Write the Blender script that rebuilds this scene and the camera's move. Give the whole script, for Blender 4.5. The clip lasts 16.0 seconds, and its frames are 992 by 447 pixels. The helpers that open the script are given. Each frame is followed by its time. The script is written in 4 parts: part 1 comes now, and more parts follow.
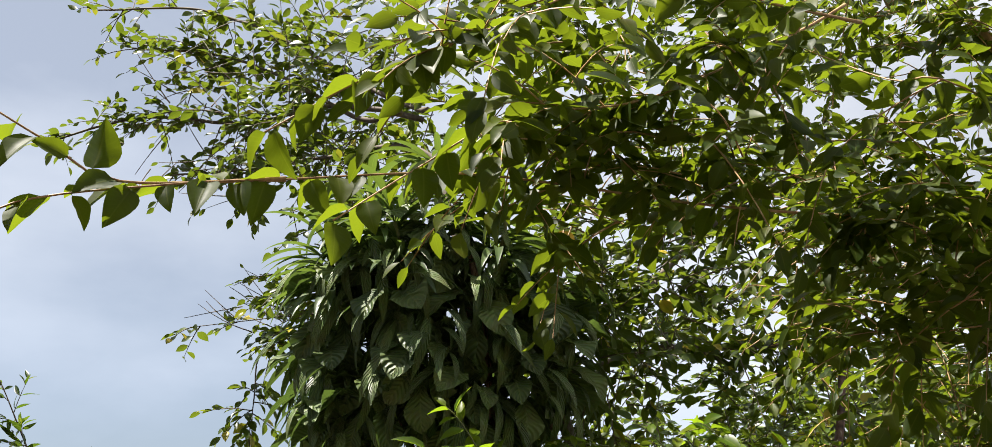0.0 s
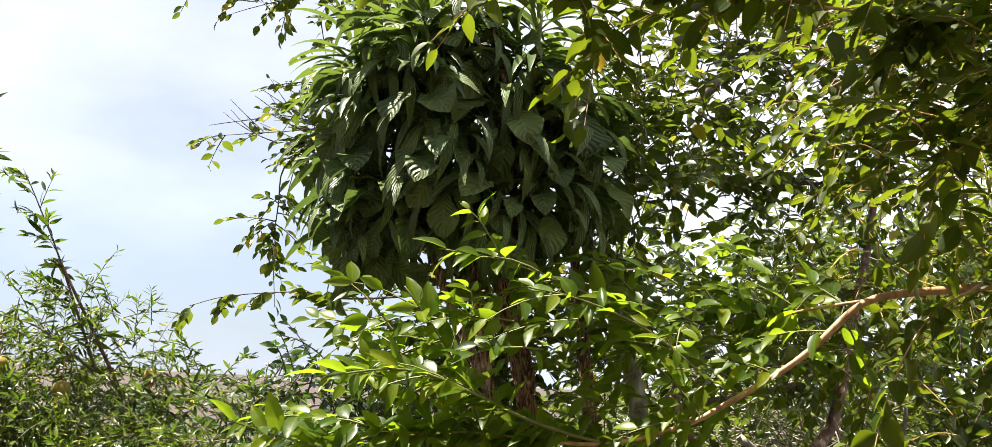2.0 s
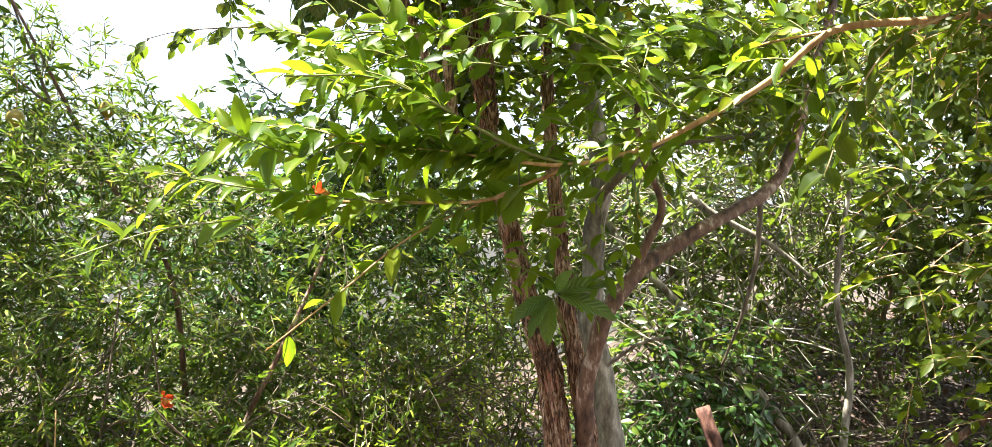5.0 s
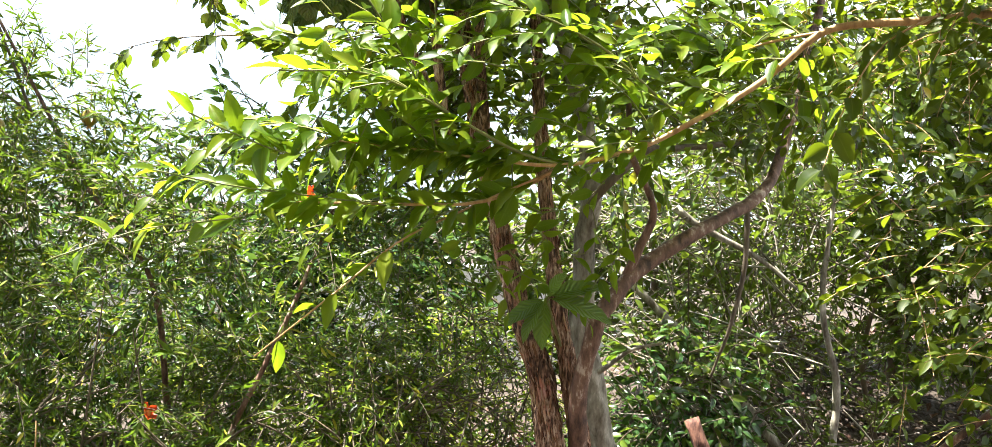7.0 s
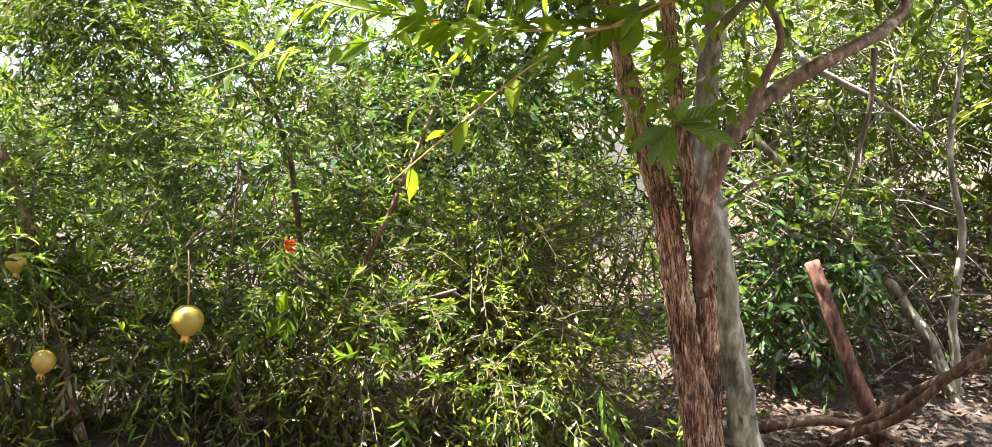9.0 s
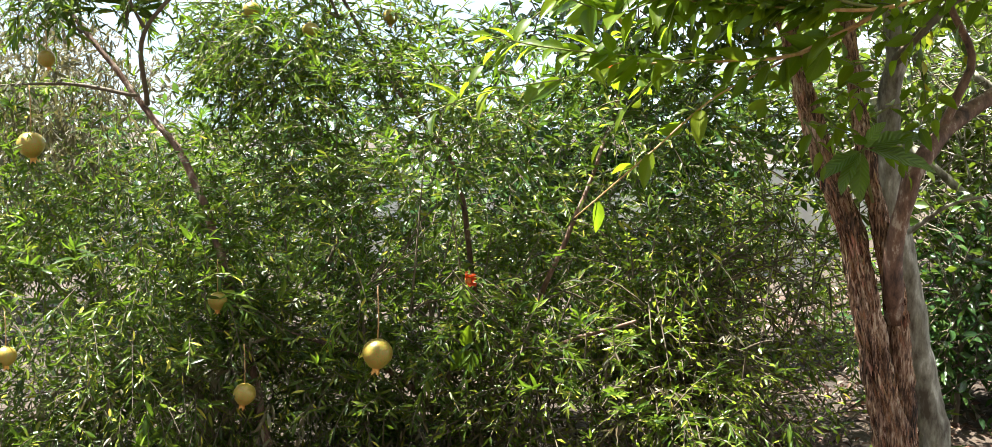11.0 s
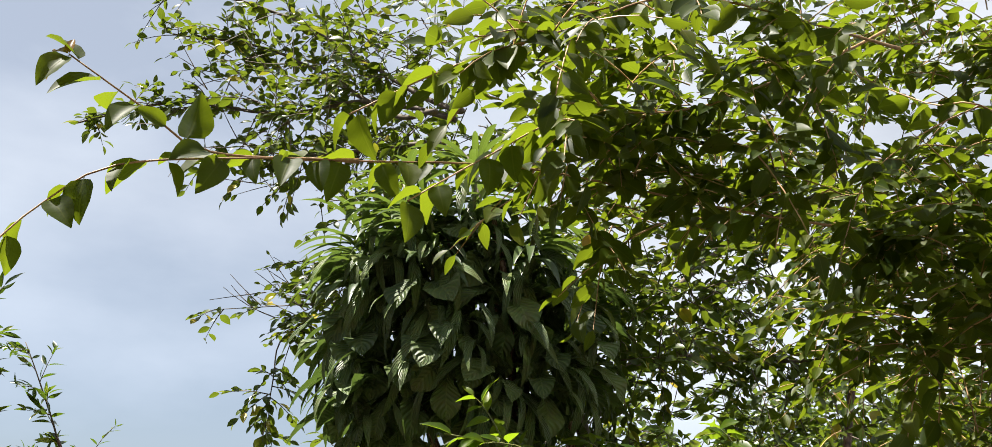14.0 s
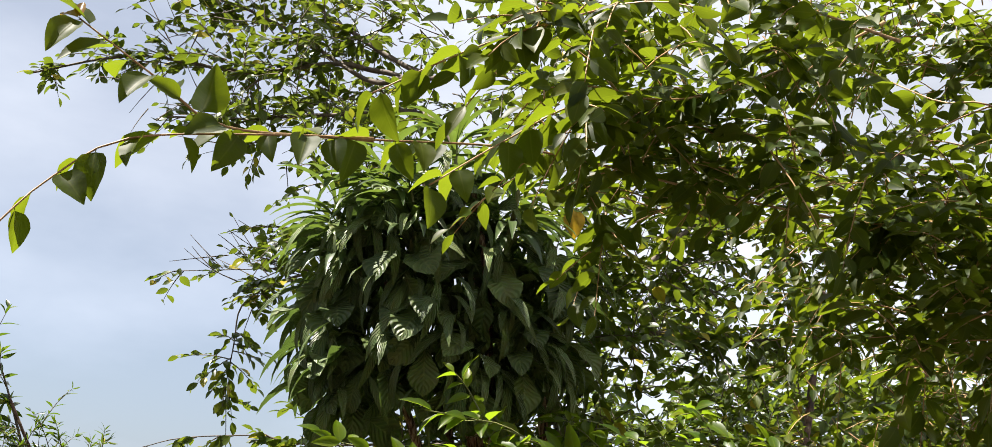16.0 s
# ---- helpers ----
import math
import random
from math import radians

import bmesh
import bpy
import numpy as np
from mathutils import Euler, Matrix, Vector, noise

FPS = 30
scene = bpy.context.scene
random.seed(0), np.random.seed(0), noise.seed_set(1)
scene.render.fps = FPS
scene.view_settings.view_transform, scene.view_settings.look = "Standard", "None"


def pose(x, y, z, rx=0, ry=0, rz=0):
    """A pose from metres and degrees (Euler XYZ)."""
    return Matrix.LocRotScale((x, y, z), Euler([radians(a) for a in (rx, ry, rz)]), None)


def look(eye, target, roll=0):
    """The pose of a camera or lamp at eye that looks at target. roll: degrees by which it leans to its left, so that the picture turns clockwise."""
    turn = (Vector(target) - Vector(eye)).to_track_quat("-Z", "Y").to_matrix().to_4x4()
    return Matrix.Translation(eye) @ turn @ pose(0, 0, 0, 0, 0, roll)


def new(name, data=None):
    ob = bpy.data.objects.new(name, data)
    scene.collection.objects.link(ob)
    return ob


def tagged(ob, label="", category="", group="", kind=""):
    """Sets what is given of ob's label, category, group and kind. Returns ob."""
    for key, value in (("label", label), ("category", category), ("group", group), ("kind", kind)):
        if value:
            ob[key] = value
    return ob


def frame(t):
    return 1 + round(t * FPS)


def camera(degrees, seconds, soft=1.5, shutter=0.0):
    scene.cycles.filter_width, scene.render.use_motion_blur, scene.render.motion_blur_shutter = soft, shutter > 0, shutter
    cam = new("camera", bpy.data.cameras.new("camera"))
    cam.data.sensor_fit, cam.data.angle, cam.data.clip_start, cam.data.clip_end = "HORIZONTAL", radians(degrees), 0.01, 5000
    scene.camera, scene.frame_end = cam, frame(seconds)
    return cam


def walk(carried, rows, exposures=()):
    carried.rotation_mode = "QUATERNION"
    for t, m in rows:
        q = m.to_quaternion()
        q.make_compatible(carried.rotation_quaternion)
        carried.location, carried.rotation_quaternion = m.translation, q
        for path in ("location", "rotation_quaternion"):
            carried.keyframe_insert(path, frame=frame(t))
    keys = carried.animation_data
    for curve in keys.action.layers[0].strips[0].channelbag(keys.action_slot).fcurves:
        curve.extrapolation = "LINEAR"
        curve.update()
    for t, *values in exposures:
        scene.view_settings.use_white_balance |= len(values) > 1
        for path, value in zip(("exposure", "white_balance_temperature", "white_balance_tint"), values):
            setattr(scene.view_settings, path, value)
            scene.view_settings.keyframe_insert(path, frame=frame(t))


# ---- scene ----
cam = camera(53.0, 16.0, 0.45)
PATH = [
    (0, (0.257, 0.035, 1.726), (0.128, 1.937, 2.33), -0.8),
    (0.5, (0.25, 0.065, 1.724), (0.101, 1.993, 2.234), -0.0),
    (1, (0.251, 0.09, 1.712), (0.073, 2.024, 2.192), 0.7),
    (1.5, (0.252, 0.098, 1.677), (0.066, 2.035, 2.14), 1.8),
    (2, (0.245, 0.123, 1.62), (0.064, 2.089, 1.939), 2.6),
    (2.5, (0.211, 0.136, 1.56), (0.06, 2.128, 1.656), 3.5),
    (3, (0.229, 0.142, 1.525), (0.075, 2.136, 1.515), 3.9),
    (3.5, (0.239, 0.15, 1.482), (0.085, 2.141, 1.366), 4.0),
    (3.7, (0.218, 0.141, 1.478), (0.076, 2.131, 1.339), 3.9),
    (5.8, (0.22, 0.131, 1.391), (0.192, 2.131, 1.354), 4.3),
    (6, (0.209, 0.131, 1.39), (0.19, 2.13, 1.352), 4.2),
    (6.5, (0.175, 0.144, 1.363), (0.176, 2.144, 1.344), 4.2),
    (7, (0.175, 0.155, 1.345), (0.159, 2.155, 1.337), 4.1),
    (7.5, (0.181, 0.148, 1.329), (0.117, 2.146, 1.259), 4.0),
    (8, (0.184, 0.151, 1.299), (0.1, 2.144, 1.154), 3.7),
    (8.5, (0.153, 0.132, 1.245), (0.034, 2.117, 1.032), 2.6),
    (8.7, (0.141, 0.117, 1.208), (-0.006, 2.097, 0.969), 2.7),
    (10.8, (-0.064, 0.012, 1.136), (-0.495, 1.953, 0.913), 1.0),
    (11, (-0.045, 0.027, 1.178), (-0.491, 1.967, 0.995), 1.0),
    (11.5, (0.001, 0.03, 1.341), (-0.473, 1.973, 1.313), 1.7),
    (12, (0.073, 0.042, 1.445), (-0.4, 1.984, 1.527), 1.8),
    (12.5, (0.138, 0.052, 1.529), (-0.28, 1.999, 1.718), 2.1),
    (13, (0.163, 0.037, 1.599), (-0.166, 1.982, 1.925), 2.4),
    (13.5, (0.178, 0.001, 1.651), (-0.055, 1.932, 2.117), 2.3),
    (14, (0.174, -0.045, 1.668), (0.041, 1.851, 2.29), 2.7),
    (14.5, (0.146, -0.029, 1.635), (0.054, 1.858, 2.292), 3.0),
    (15, (0.137, -0.02, 1.613), (0.07, 1.876, 2.244), 3.4),
    (15.5, (0.111, -0.018, 1.629), (0.063, 1.888, 2.233), 4.0),
    (16, (0.055, -0.026, 1.708), (0.043, 1.896, 2.262), 3.6),
]
walk(cam, [(t, look(eye, target, roll)) for t, eye, target, roll in PATH],
     [(0, 1.5, 6550, 11), (1.5, 1.78, 6600, 12), (2.2, 2.15, 6800, 14), (3, 2.65, 7000, 16), (3.7, 3.0, 6600, 10), (7, 2.95, 6500, 6), (8.7, 3.25, 6550, 10), (10.8, 2.75, 6400, 4), (11.5, 2.5, 6500, 7), (12, 2.32, 6750, 12), (13, 1.98, 6700, 12), (14, 1.55, 6550, 10), (16, 1.66, 6600, 12)])

# ---- light ----
SUN_UP, SUN_TURN = 66.0, -83.0      # degrees above the horizon; degrees from straight ahead (+y) towards +x
sun = new("sun", bpy.data.lights.new("sun", "SUN"))
sun.data.energy, sun.data.angle, sun.data.color = 5.0, radians(0.53), (1.0, 0.95, 0.86)
toward = Vector((math.sin(radians(SUN_TURN)) * math.cos(radians(SUN_UP)), math.cos(radians(SUN_TURN)) * math.cos(radians(SUN_UP)), math.sin(radians(SUN_UP))))
sun.matrix_world = look(toward * 40, (0, 0, 0))

world = bpy.data.worlds.new("sky")
scene.world = world
world.use_nodes = True
wn, wl = world.node_tree.nodes, world.node_tree.links
wn.clear()
w_out, w_bg = wn.new("ShaderNodeOutputWorld"), wn.new("ShaderNodeBackground")
w_sky = wn.new("ShaderNodeTexSky")
w_sky.sky_type, w_sky.sun_disc = "NISHITA", False
w_sky.sun_elevation, w_sky.sun_rotation = radians(SUN_UP), radians(SUN_TURN)
w_sky.air_density, w_sky.dust_density, w_sky.ozone_density = 1.0, 0.6, 1.7
w_co, w_map = wn.new("ShaderNodeTexCoord"), wn.new("ShaderNodeMapping")
w_map.inputs["Scale"].default_value = (1.0, 1.0, 2.2)
w_map.inputs["Location"].default_value = (0.35, 0.1, 0.0)
w_noise, w_ramp, w_mix = wn.new("ShaderNodeTexNoise"), wn.new("ShaderNodeValToRGB"), wn.new("ShaderNodeMix")
w_noise.inputs["Scale"].default_value, w_noise.inputs["Detail"].default_value = 1.9, 7.0
w_noise.inputs["Roughness"].default_value = 0.5
w_ramp.color_ramp.elements[0].color = (0.45, 0.45, 0.45, 1)
w_ramp.color_ramp.elements[0].position, w_ramp.color_ramp.elements[1].position = 0.34, 0.64
w_mix.data_type = "RGBA"
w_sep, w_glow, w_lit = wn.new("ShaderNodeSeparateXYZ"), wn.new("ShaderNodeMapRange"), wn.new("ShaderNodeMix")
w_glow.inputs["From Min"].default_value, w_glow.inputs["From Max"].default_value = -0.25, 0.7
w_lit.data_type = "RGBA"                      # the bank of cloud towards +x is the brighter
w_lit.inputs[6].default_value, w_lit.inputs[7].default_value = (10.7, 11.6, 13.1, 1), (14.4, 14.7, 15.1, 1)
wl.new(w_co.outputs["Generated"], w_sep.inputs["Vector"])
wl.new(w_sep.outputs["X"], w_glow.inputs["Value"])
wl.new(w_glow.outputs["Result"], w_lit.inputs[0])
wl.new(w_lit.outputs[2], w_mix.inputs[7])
wl.new(w_co.outputs["Generated"], w_map.inputs["Vector"])
wl.new(w_map.outputs["Vector"], w_noise.inputs["Vector"])
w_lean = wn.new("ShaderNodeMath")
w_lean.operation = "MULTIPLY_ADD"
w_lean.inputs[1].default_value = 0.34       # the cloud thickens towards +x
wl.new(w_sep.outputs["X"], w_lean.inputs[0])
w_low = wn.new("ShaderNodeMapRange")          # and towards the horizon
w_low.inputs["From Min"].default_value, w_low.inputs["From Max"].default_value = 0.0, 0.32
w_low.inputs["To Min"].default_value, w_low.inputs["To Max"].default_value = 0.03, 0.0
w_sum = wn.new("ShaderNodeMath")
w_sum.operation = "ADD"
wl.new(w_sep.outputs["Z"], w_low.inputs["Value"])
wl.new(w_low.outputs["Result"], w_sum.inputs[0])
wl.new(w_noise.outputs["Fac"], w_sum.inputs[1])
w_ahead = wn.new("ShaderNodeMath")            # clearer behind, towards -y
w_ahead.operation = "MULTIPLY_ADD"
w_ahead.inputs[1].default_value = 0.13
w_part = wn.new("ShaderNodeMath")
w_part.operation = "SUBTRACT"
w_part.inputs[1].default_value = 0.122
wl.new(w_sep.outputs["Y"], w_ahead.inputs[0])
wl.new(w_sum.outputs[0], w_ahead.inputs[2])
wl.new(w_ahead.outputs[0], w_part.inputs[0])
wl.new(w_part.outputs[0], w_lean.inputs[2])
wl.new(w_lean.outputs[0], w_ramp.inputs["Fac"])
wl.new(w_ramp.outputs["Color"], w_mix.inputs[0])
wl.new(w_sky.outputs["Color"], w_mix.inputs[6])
w_near_horizon, w_dim = wn.new("ShaderNodeMapRange"), wn.new("ShaderNodeMix")
w_near_horizon.inputs["From Min"].default_value, w_near_horizon.inputs["From Max"].default_value = 0.02, 0.3
w_near_horizon.inputs["To Min"].default_value, w_near_horizon.inputs["To Max"].default_value = 1.0, 0.0
w_dim.data_type, w_dim.blend_type = "RGBA", "MULTIPLY"      # sky colour multiplied darker and bluer low down
w_dim.inputs[7].default_value = (0.76, 0.83, 0.92, 1)
wl.new(w_sep.outputs["Z"], w_near_horizon.inputs["Value"])
wl.new(w_near_horizon.outputs["Result"], w_dim.inputs[0])
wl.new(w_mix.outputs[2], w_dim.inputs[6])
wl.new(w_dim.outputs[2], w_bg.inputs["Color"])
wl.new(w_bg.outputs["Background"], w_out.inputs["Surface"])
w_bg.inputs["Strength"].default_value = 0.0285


# ---- materials ----
def shader(name):
    m = bpy.data.materials.new(name)
    m.use_nodes = True
    n, l = m.node_tree.nodes, m.node_tree.links
    return m, n, l, n["Principled BSDF"], n["Material Output"]


def ramp(n, stops):
    r = n.new("ShaderNodeValToRGB")
    while len(r.color_ramp.elements) < len(stops):
        r.color_ramp.elements.new(0.5)
    for e, (p, c) in zip(r.color_ramp.elements, stops):
        e.position, e.color = p, (*c, 1)
    return r


LEAF_TONE = 0.76


def leaf_material(name, colours, glow, through_share=0.4, rough=0.42, veins=0.0, single=False, gloss=0.4, rare=None, side_veins=62.0):
    """A leaf: varied colour from leaf to leaf, light through the blade, midrib and side veins along the UV map."""
    colours = [tuple(LEAF_TONE * c for c in shade) for shade in colours]
    glow = tuple(0.85 * c for c in glow)
    m, n, l, p, out = shader(name)
    rnd = n.new("ShaderNodeObjectInfo") if single else n.new("ShaderNodeNewGeometry")
    rnd_out = rnd.outputs["Random"] if single else rnd.outputs["Random Per Island"]
    r = ramp(n, [((0.94 if rare else 1.0) * i / max(1, len(colours) - 1), c) for i, c in enumerate(colours)] + ([(0.975, rare)] if rare else []))
    l.new(rnd_out, r.inputs["Fac"])
    co = n.new("ShaderNodeTexCoord")
    noi = n.new("ShaderNodeTexNoise")
    noi.inputs["Scale"].default_value, noi.inputs["Detail"].default_value = 38.0, 3.0
    l.new(co.outputs["Object"], noi.inputs["Vector"])
    mott = n.new("ShaderNodeMix")
    mott.data_type, mott.blend_type = "RGBA", "OVERLAY"
    mott.inputs[0].default_value = 0.35
    l.new(r.outputs["Color"], mott.inputs[6])
    l.new(noi.outputs["Color"], mott.inputs[7])
    colour = mott.outputs[2]
    uv = n.new("ShaderNodeUVMap")
    sep = n.new("ShaderNodeSeparateXYZ")
    l.new(uv.outputs["UV"], sep.inputs["Vector"])
    side = n.new("ShaderNodeMath")
    side.operation = "SUBTRACT"
    side.inputs[1].default_value = 0.5
    l.new(sep.outputs["X"], side.inputs[0])
    dist = n.new("ShaderNodeMath")
    dist.operation = "ABSOLUTE"
    l.new(side.outputs[0], dist.inputs[0])
    rib = n.new("ShaderNodeMapRange")
    rib.inputs["From Min"].default_value, rib.inputs["From Max"].default_value = 0.012, 0.045
    rib.inputs["To Min"].default_value, rib.inputs["To Max"].default_value = 1.0, 0.0
    l.new(dist.outputs[0], rib.inputs["Value"])
    bump_in = rib.outputs["Result"]
    lines = rib.outputs["Result"]
    if veins:
        a = n.new("ShaderNodeMath")
        a.operation = "MULTIPLY_ADD"
        a.inputs[1].default_value, = (-0.42,)
        l.new(dist.outputs[0], a.inputs[0])
        l.new(sep.outputs["Y"], a.inputs[2])
        b = n.new("ShaderNodeMath")
        b.operation = "MULTIPLY"
        b.inputs[1].default_value = side_veins
        l.new(a.outputs[0], b.inputs[0])
        s = n.new("ShaderNodeMath")
        s.operation = "SINE"
        l.new(b.outputs[0], s.inputs[0])
        v = n.new("ShaderNodeMapRange")
        v.inputs["From Min"].default_value, v.inputs["From Max"].default_value = 0.55, 1.0
        v.inputs["To Max"].default_value = veins
        l.new(s.outputs[0], v.inputs["Value"])
        mx = n.new("ShaderNodeMath")
        mx.operation = "MAXIMUM"
        l.new(v.outputs["Result"], mx.inputs[0])
        l.new(rib.outputs["Result"], mx.inputs[1])
        lines = mx.outputs[0]
        if veins > 0.6:
            bump_in = s.outputs[0]
    pale = n.new("ShaderNodeMix")
    pale.data_type = "RGBA"
    top = colours[-1]
    lighter = 1.7 if veins > 0.9 else 1.0
    top = [lighter * c for c in top]
    pale.inputs[7].default_value = (min(1, top[0] * 1.5 + 0.03), min(1, top[1] * 1.35 + 0.03), min(1, top[2] * 1.3 + 0.02), 1)
    half = n.new("ShaderNodeMath")
    half.operation = "MULTIPLY"
    half.inputs[1].default_value = 0.45
    l.new(lines, half.inputs[0])
    l.new(half.outputs[0], pale.inputs[0])
    l.new(colour, pale.inputs[6])
    l.new(pale.outputs[2], p.inputs["Base Color"])
    p.inputs["Roughness"].default_value = rough
    p.inputs["Specular IOR Level"].default_value = gloss
    bump = n.new("ShaderNodeBump")
    bump.inputs["Strength"].default_value, bump.inputs["Distance"].default_value = (0.9, 0.004) if veins > 0.9 else (0.6, 0.003) if veins > 0.6 else (0.15, 0.001)
    l.new(bump_in, bump.inputs["Height"])
    l.new(bump.outputs["Normal"], p.inputs["Normal"])
    t = n.new("ShaderNodeBsdfTranslucent")
    tint = n.new("ShaderNodeMix")
    tint.data_type = "RGBA"
    tint.inputs[0].default_value = 0.65
    l.new(colour, tint.inputs[6])
    tint.inputs[7].default_value = (*glow, 1)
    l.new(tint.outputs[2], t.inputs["Color"])
    mix = n.new("ShaderNodeMixShader")
    mix.inputs[0].default_value = through_share
    l.new(p.outputs["BSDF"], mix.inputs[1])
    l.new(t.outputs["BSDF"], mix.inputs[2])
    l.new(mix.outputs[0], out.inputs["Surface"])
    return m


def bark_material(name, stops, scale=(40, 40, 6), bump=0.6, depth=0.008, rough=0.85):
    """Bark: streaks along the stem, coarse blotches over them and a rough relief."""
    m, n, l, p, out = shader(name)
    co, mp = n.new("ShaderNodeTexCoord"), n.new("ShaderNodeMapping")
    mp.inputs["Scale"].default_value = scale
    l.new(co.outputs["Object"], mp.inputs["Vector"])
    fine, coarse = n.new("ShaderNodeTexNoise"), n.new("ShaderNodeTexNoise")
    fine.inputs["Scale"].default_value, fine.inputs["Detail"].default_value, fine.inputs["Roughness"].default_value = 1.0, 8.0, 0.65
    coarse.inputs["Scale"].default_value, coarse.inputs["Detail"].default_value = 9.0, 3.0
    l.new(mp.outputs["Vector"], fine.inputs["Vector"])
    l.new(co.outputs["Object"], coarse.inputs["Vector"])
    mean = n.new("ShaderNodeMath")
    mean.operation = "MULTIPLY_ADD"
    mean.inputs[1].default_value = 0.65
    l.new(fine.outputs["Fac"], mean.inputs[0])
    cm = n.new("ShaderNodeMath")
    cm.operation = "MULTIPLY"
    cm.inputs[1].default_value = 0.35
    l.new(coarse.outputs["Fac"], cm.inputs[0])
    l.new(cm.outputs[0], mean.inputs[2])
    r = ramp(n, stops)
    l.new(mean.outputs[0], r.inputs["Fac"])
    l.new(r.outputs["Color"], p.inputs["Base Color"])
    p.inputs["Roughness"].default_value = rough
    bm = n.new("ShaderNodeBump")
    bm.inputs["Strength"].default_value, bm.inputs["Distance"].default_value = bump, depth
    l.new(mean.outputs[0], bm.inputs["Height"])
    l.new(bm.outputs["Normal"], p.inputs["Normal"])
    return m


def rough_material(name, stops, scale=4.0, fine=60.0, bump=0.5, depth=0.01, rough=0.9):
    """Plain matter such as soil, plaster or fruit skin: blotches at two scales and a fine relief."""
    m, n, l, p, out = shader(name)
    co = n.new("ShaderNodeTexCoord")
    a, b = n.new("ShaderNodeTexNoise"), n.new("ShaderNodeTexNoise")
    a.inputs["Scale"].default_value, a.inputs["Detail"].default_value = scale, 5.0
    b.inputs["Scale"].default_value, b.inputs["Detail"].default_value = fine, 5.0
    l.new(co.outputs["Object"], a.inputs["Vector"])
    l.new(co.outputs["Object"], b.inputs["Vector"])
    mx = n.new("ShaderNodeMix")
    mx.inputs[0].default_value = 0.35
    l.new(a.outputs["Fac"], mx.inputs[2])
    l.new(b.outputs["Fac"], mx.inputs[3])
    r = ramp(n, stops)
    l.new(mx.outputs[0], r.inputs["Fac"])
    l.new(r.outputs["Color"], p.inputs["Base Color"])
    p.inputs["Roughness"].default_value = rough
    bm = n.new("ShaderNodeBump")
    bm.inputs["Strength"].default_value, bm.inputs["Distance"].default_value = bump, depth
    l.new(b.outputs["Fac"], bm.inputs["Height"])
    l.new(bm.outputs["Normal"], p.inputs["Normal"])
    return m


OVATE_GREEN = [(0.014, 0.03, 0.003), (0.026, 0.047, 0.004), (0.045, 0.068, 0.005), (0.085, 0.105, 0.007)]
LIME = [(0.03, 0.066, 0.003), (0.06, 0.112, 0.004), (0.104, 0.16, 0.005), (0.17, 0.21, 0.007)]
M_NEAR = leaf_material("ovate_leaf", OVATE_GREEN, (0.4, 0.52, 0.02), 0.42, 0.5, veins=0.25, single=True, gloss=0.12)
M_NEAR_JOINED = leaf_material("ovate_leaves", OVATE_GREEN, (0.38, 0.5, 0.02), 0.36, 0.45, gloss=0.14)
M_LIME = leaf_material("young_leaf", LIME, (0.46, 0.68, 0.025), 0.47, 0.38, veins=0.35, single=True, gloss=0.26)
M_LIME_JOINED = leaf_material("young_leaves", LIME, (0.46, 0.68, 0.025), 0.47, 0.36, gloss=0.26)
M_CROWN = leaf_material("crown_leaves", [(0.026, 0.05, 0.005), (0.048, 0.08, 0.006), (0.085, 0.118, 0.008)], (0.34, 0.46, 0.03), 0.3, 0.34, gloss=0.26, rare=(0.42, 0.32, 0.03))
M_POME = leaf_material("narrow_leaves", [(0.009, 0.02, 0.005), (0.022, 0.044, 0.008), (0.06, 0.1, 0.014), (0.2, 0.24, 0.03)], (0.3, 0.5, 0.03), 0.24, 0.3, gloss=0.19, rare=(0.4, 0.36, 0.05))
M_POME_YOUNG = leaf_material("narrow_young_leaves", [(0.02, 0.042, 0.008), (0.038, 0.076, 0.011), (0.085, 0.145, 0.016), (0.2, 0.26, 0.03)], (0.32, 0.54, 0.03), 0.32, 0.32, gloss=0.2)
DROOP_GREEN = [(0.068, 0.108, 0.038), (0.12, 0.17, 0.054), (0.19, 0.25, 0.075)]
M_EPI = leaf_material("drooping_leaf", DROOP_GREEN, (0.22, 0.36, 0.05), 0.2, 0.46, veins=0.65, single=True, gloss=0.3, side_veins=72.0)
M_EPI_JOINED = leaf_material("drooping_leaves", DROOP_GREEN, (0.22, 0.36, 0.05), 0.2, 0.46, veins=0.65, gloss=0.3, side_veins=72.0)
M_STRAP = leaf_material("strap_leaf", [(0.035, 0.066, 0.018), (0.055, 0.098, 0.026), (0.1, 0.15, 0.038)], (0.34, 0.5, 0.06), 0.26, 0.4, single=True, gloss=0.45)
M_GUAVA = leaf_material("ribbed_leaf", [(0.1, 0.18, 0.03), (0.14, 0.22, 0.04)], (0.34, 0.5, 0.05), 0.38, 0.36, veins=0.78, single=True)
M_BACK = leaf_material("far_leaves", [(0.022, 0.046, 0.008), (0.06, 0.1, 0.014), (0.13, 0.18, 0.022)], (0.36, 0.5, 0.035), 0.3, 0.3, gloss=0.42)
M_LAUREL = leaf_material("laurel_leaves", [(0.014, 0.042, 0.014), (0.04, 0.095, 0.026), (0.09, 0.165, 0.04)], (0.24, 0.42, 0.05), 0.22, 0.24, gloss=0.5)
M_FINE = leaf_material("fine_leaves", [(0.04, 0.09, 0.01), (0.12, 0.2, 0.016), (0.24, 0.33, 0.02), (0.34, 0.4, 0.03)], (0.5, 0.66, 0.04), 0.35, 0.3, gloss=0.4)
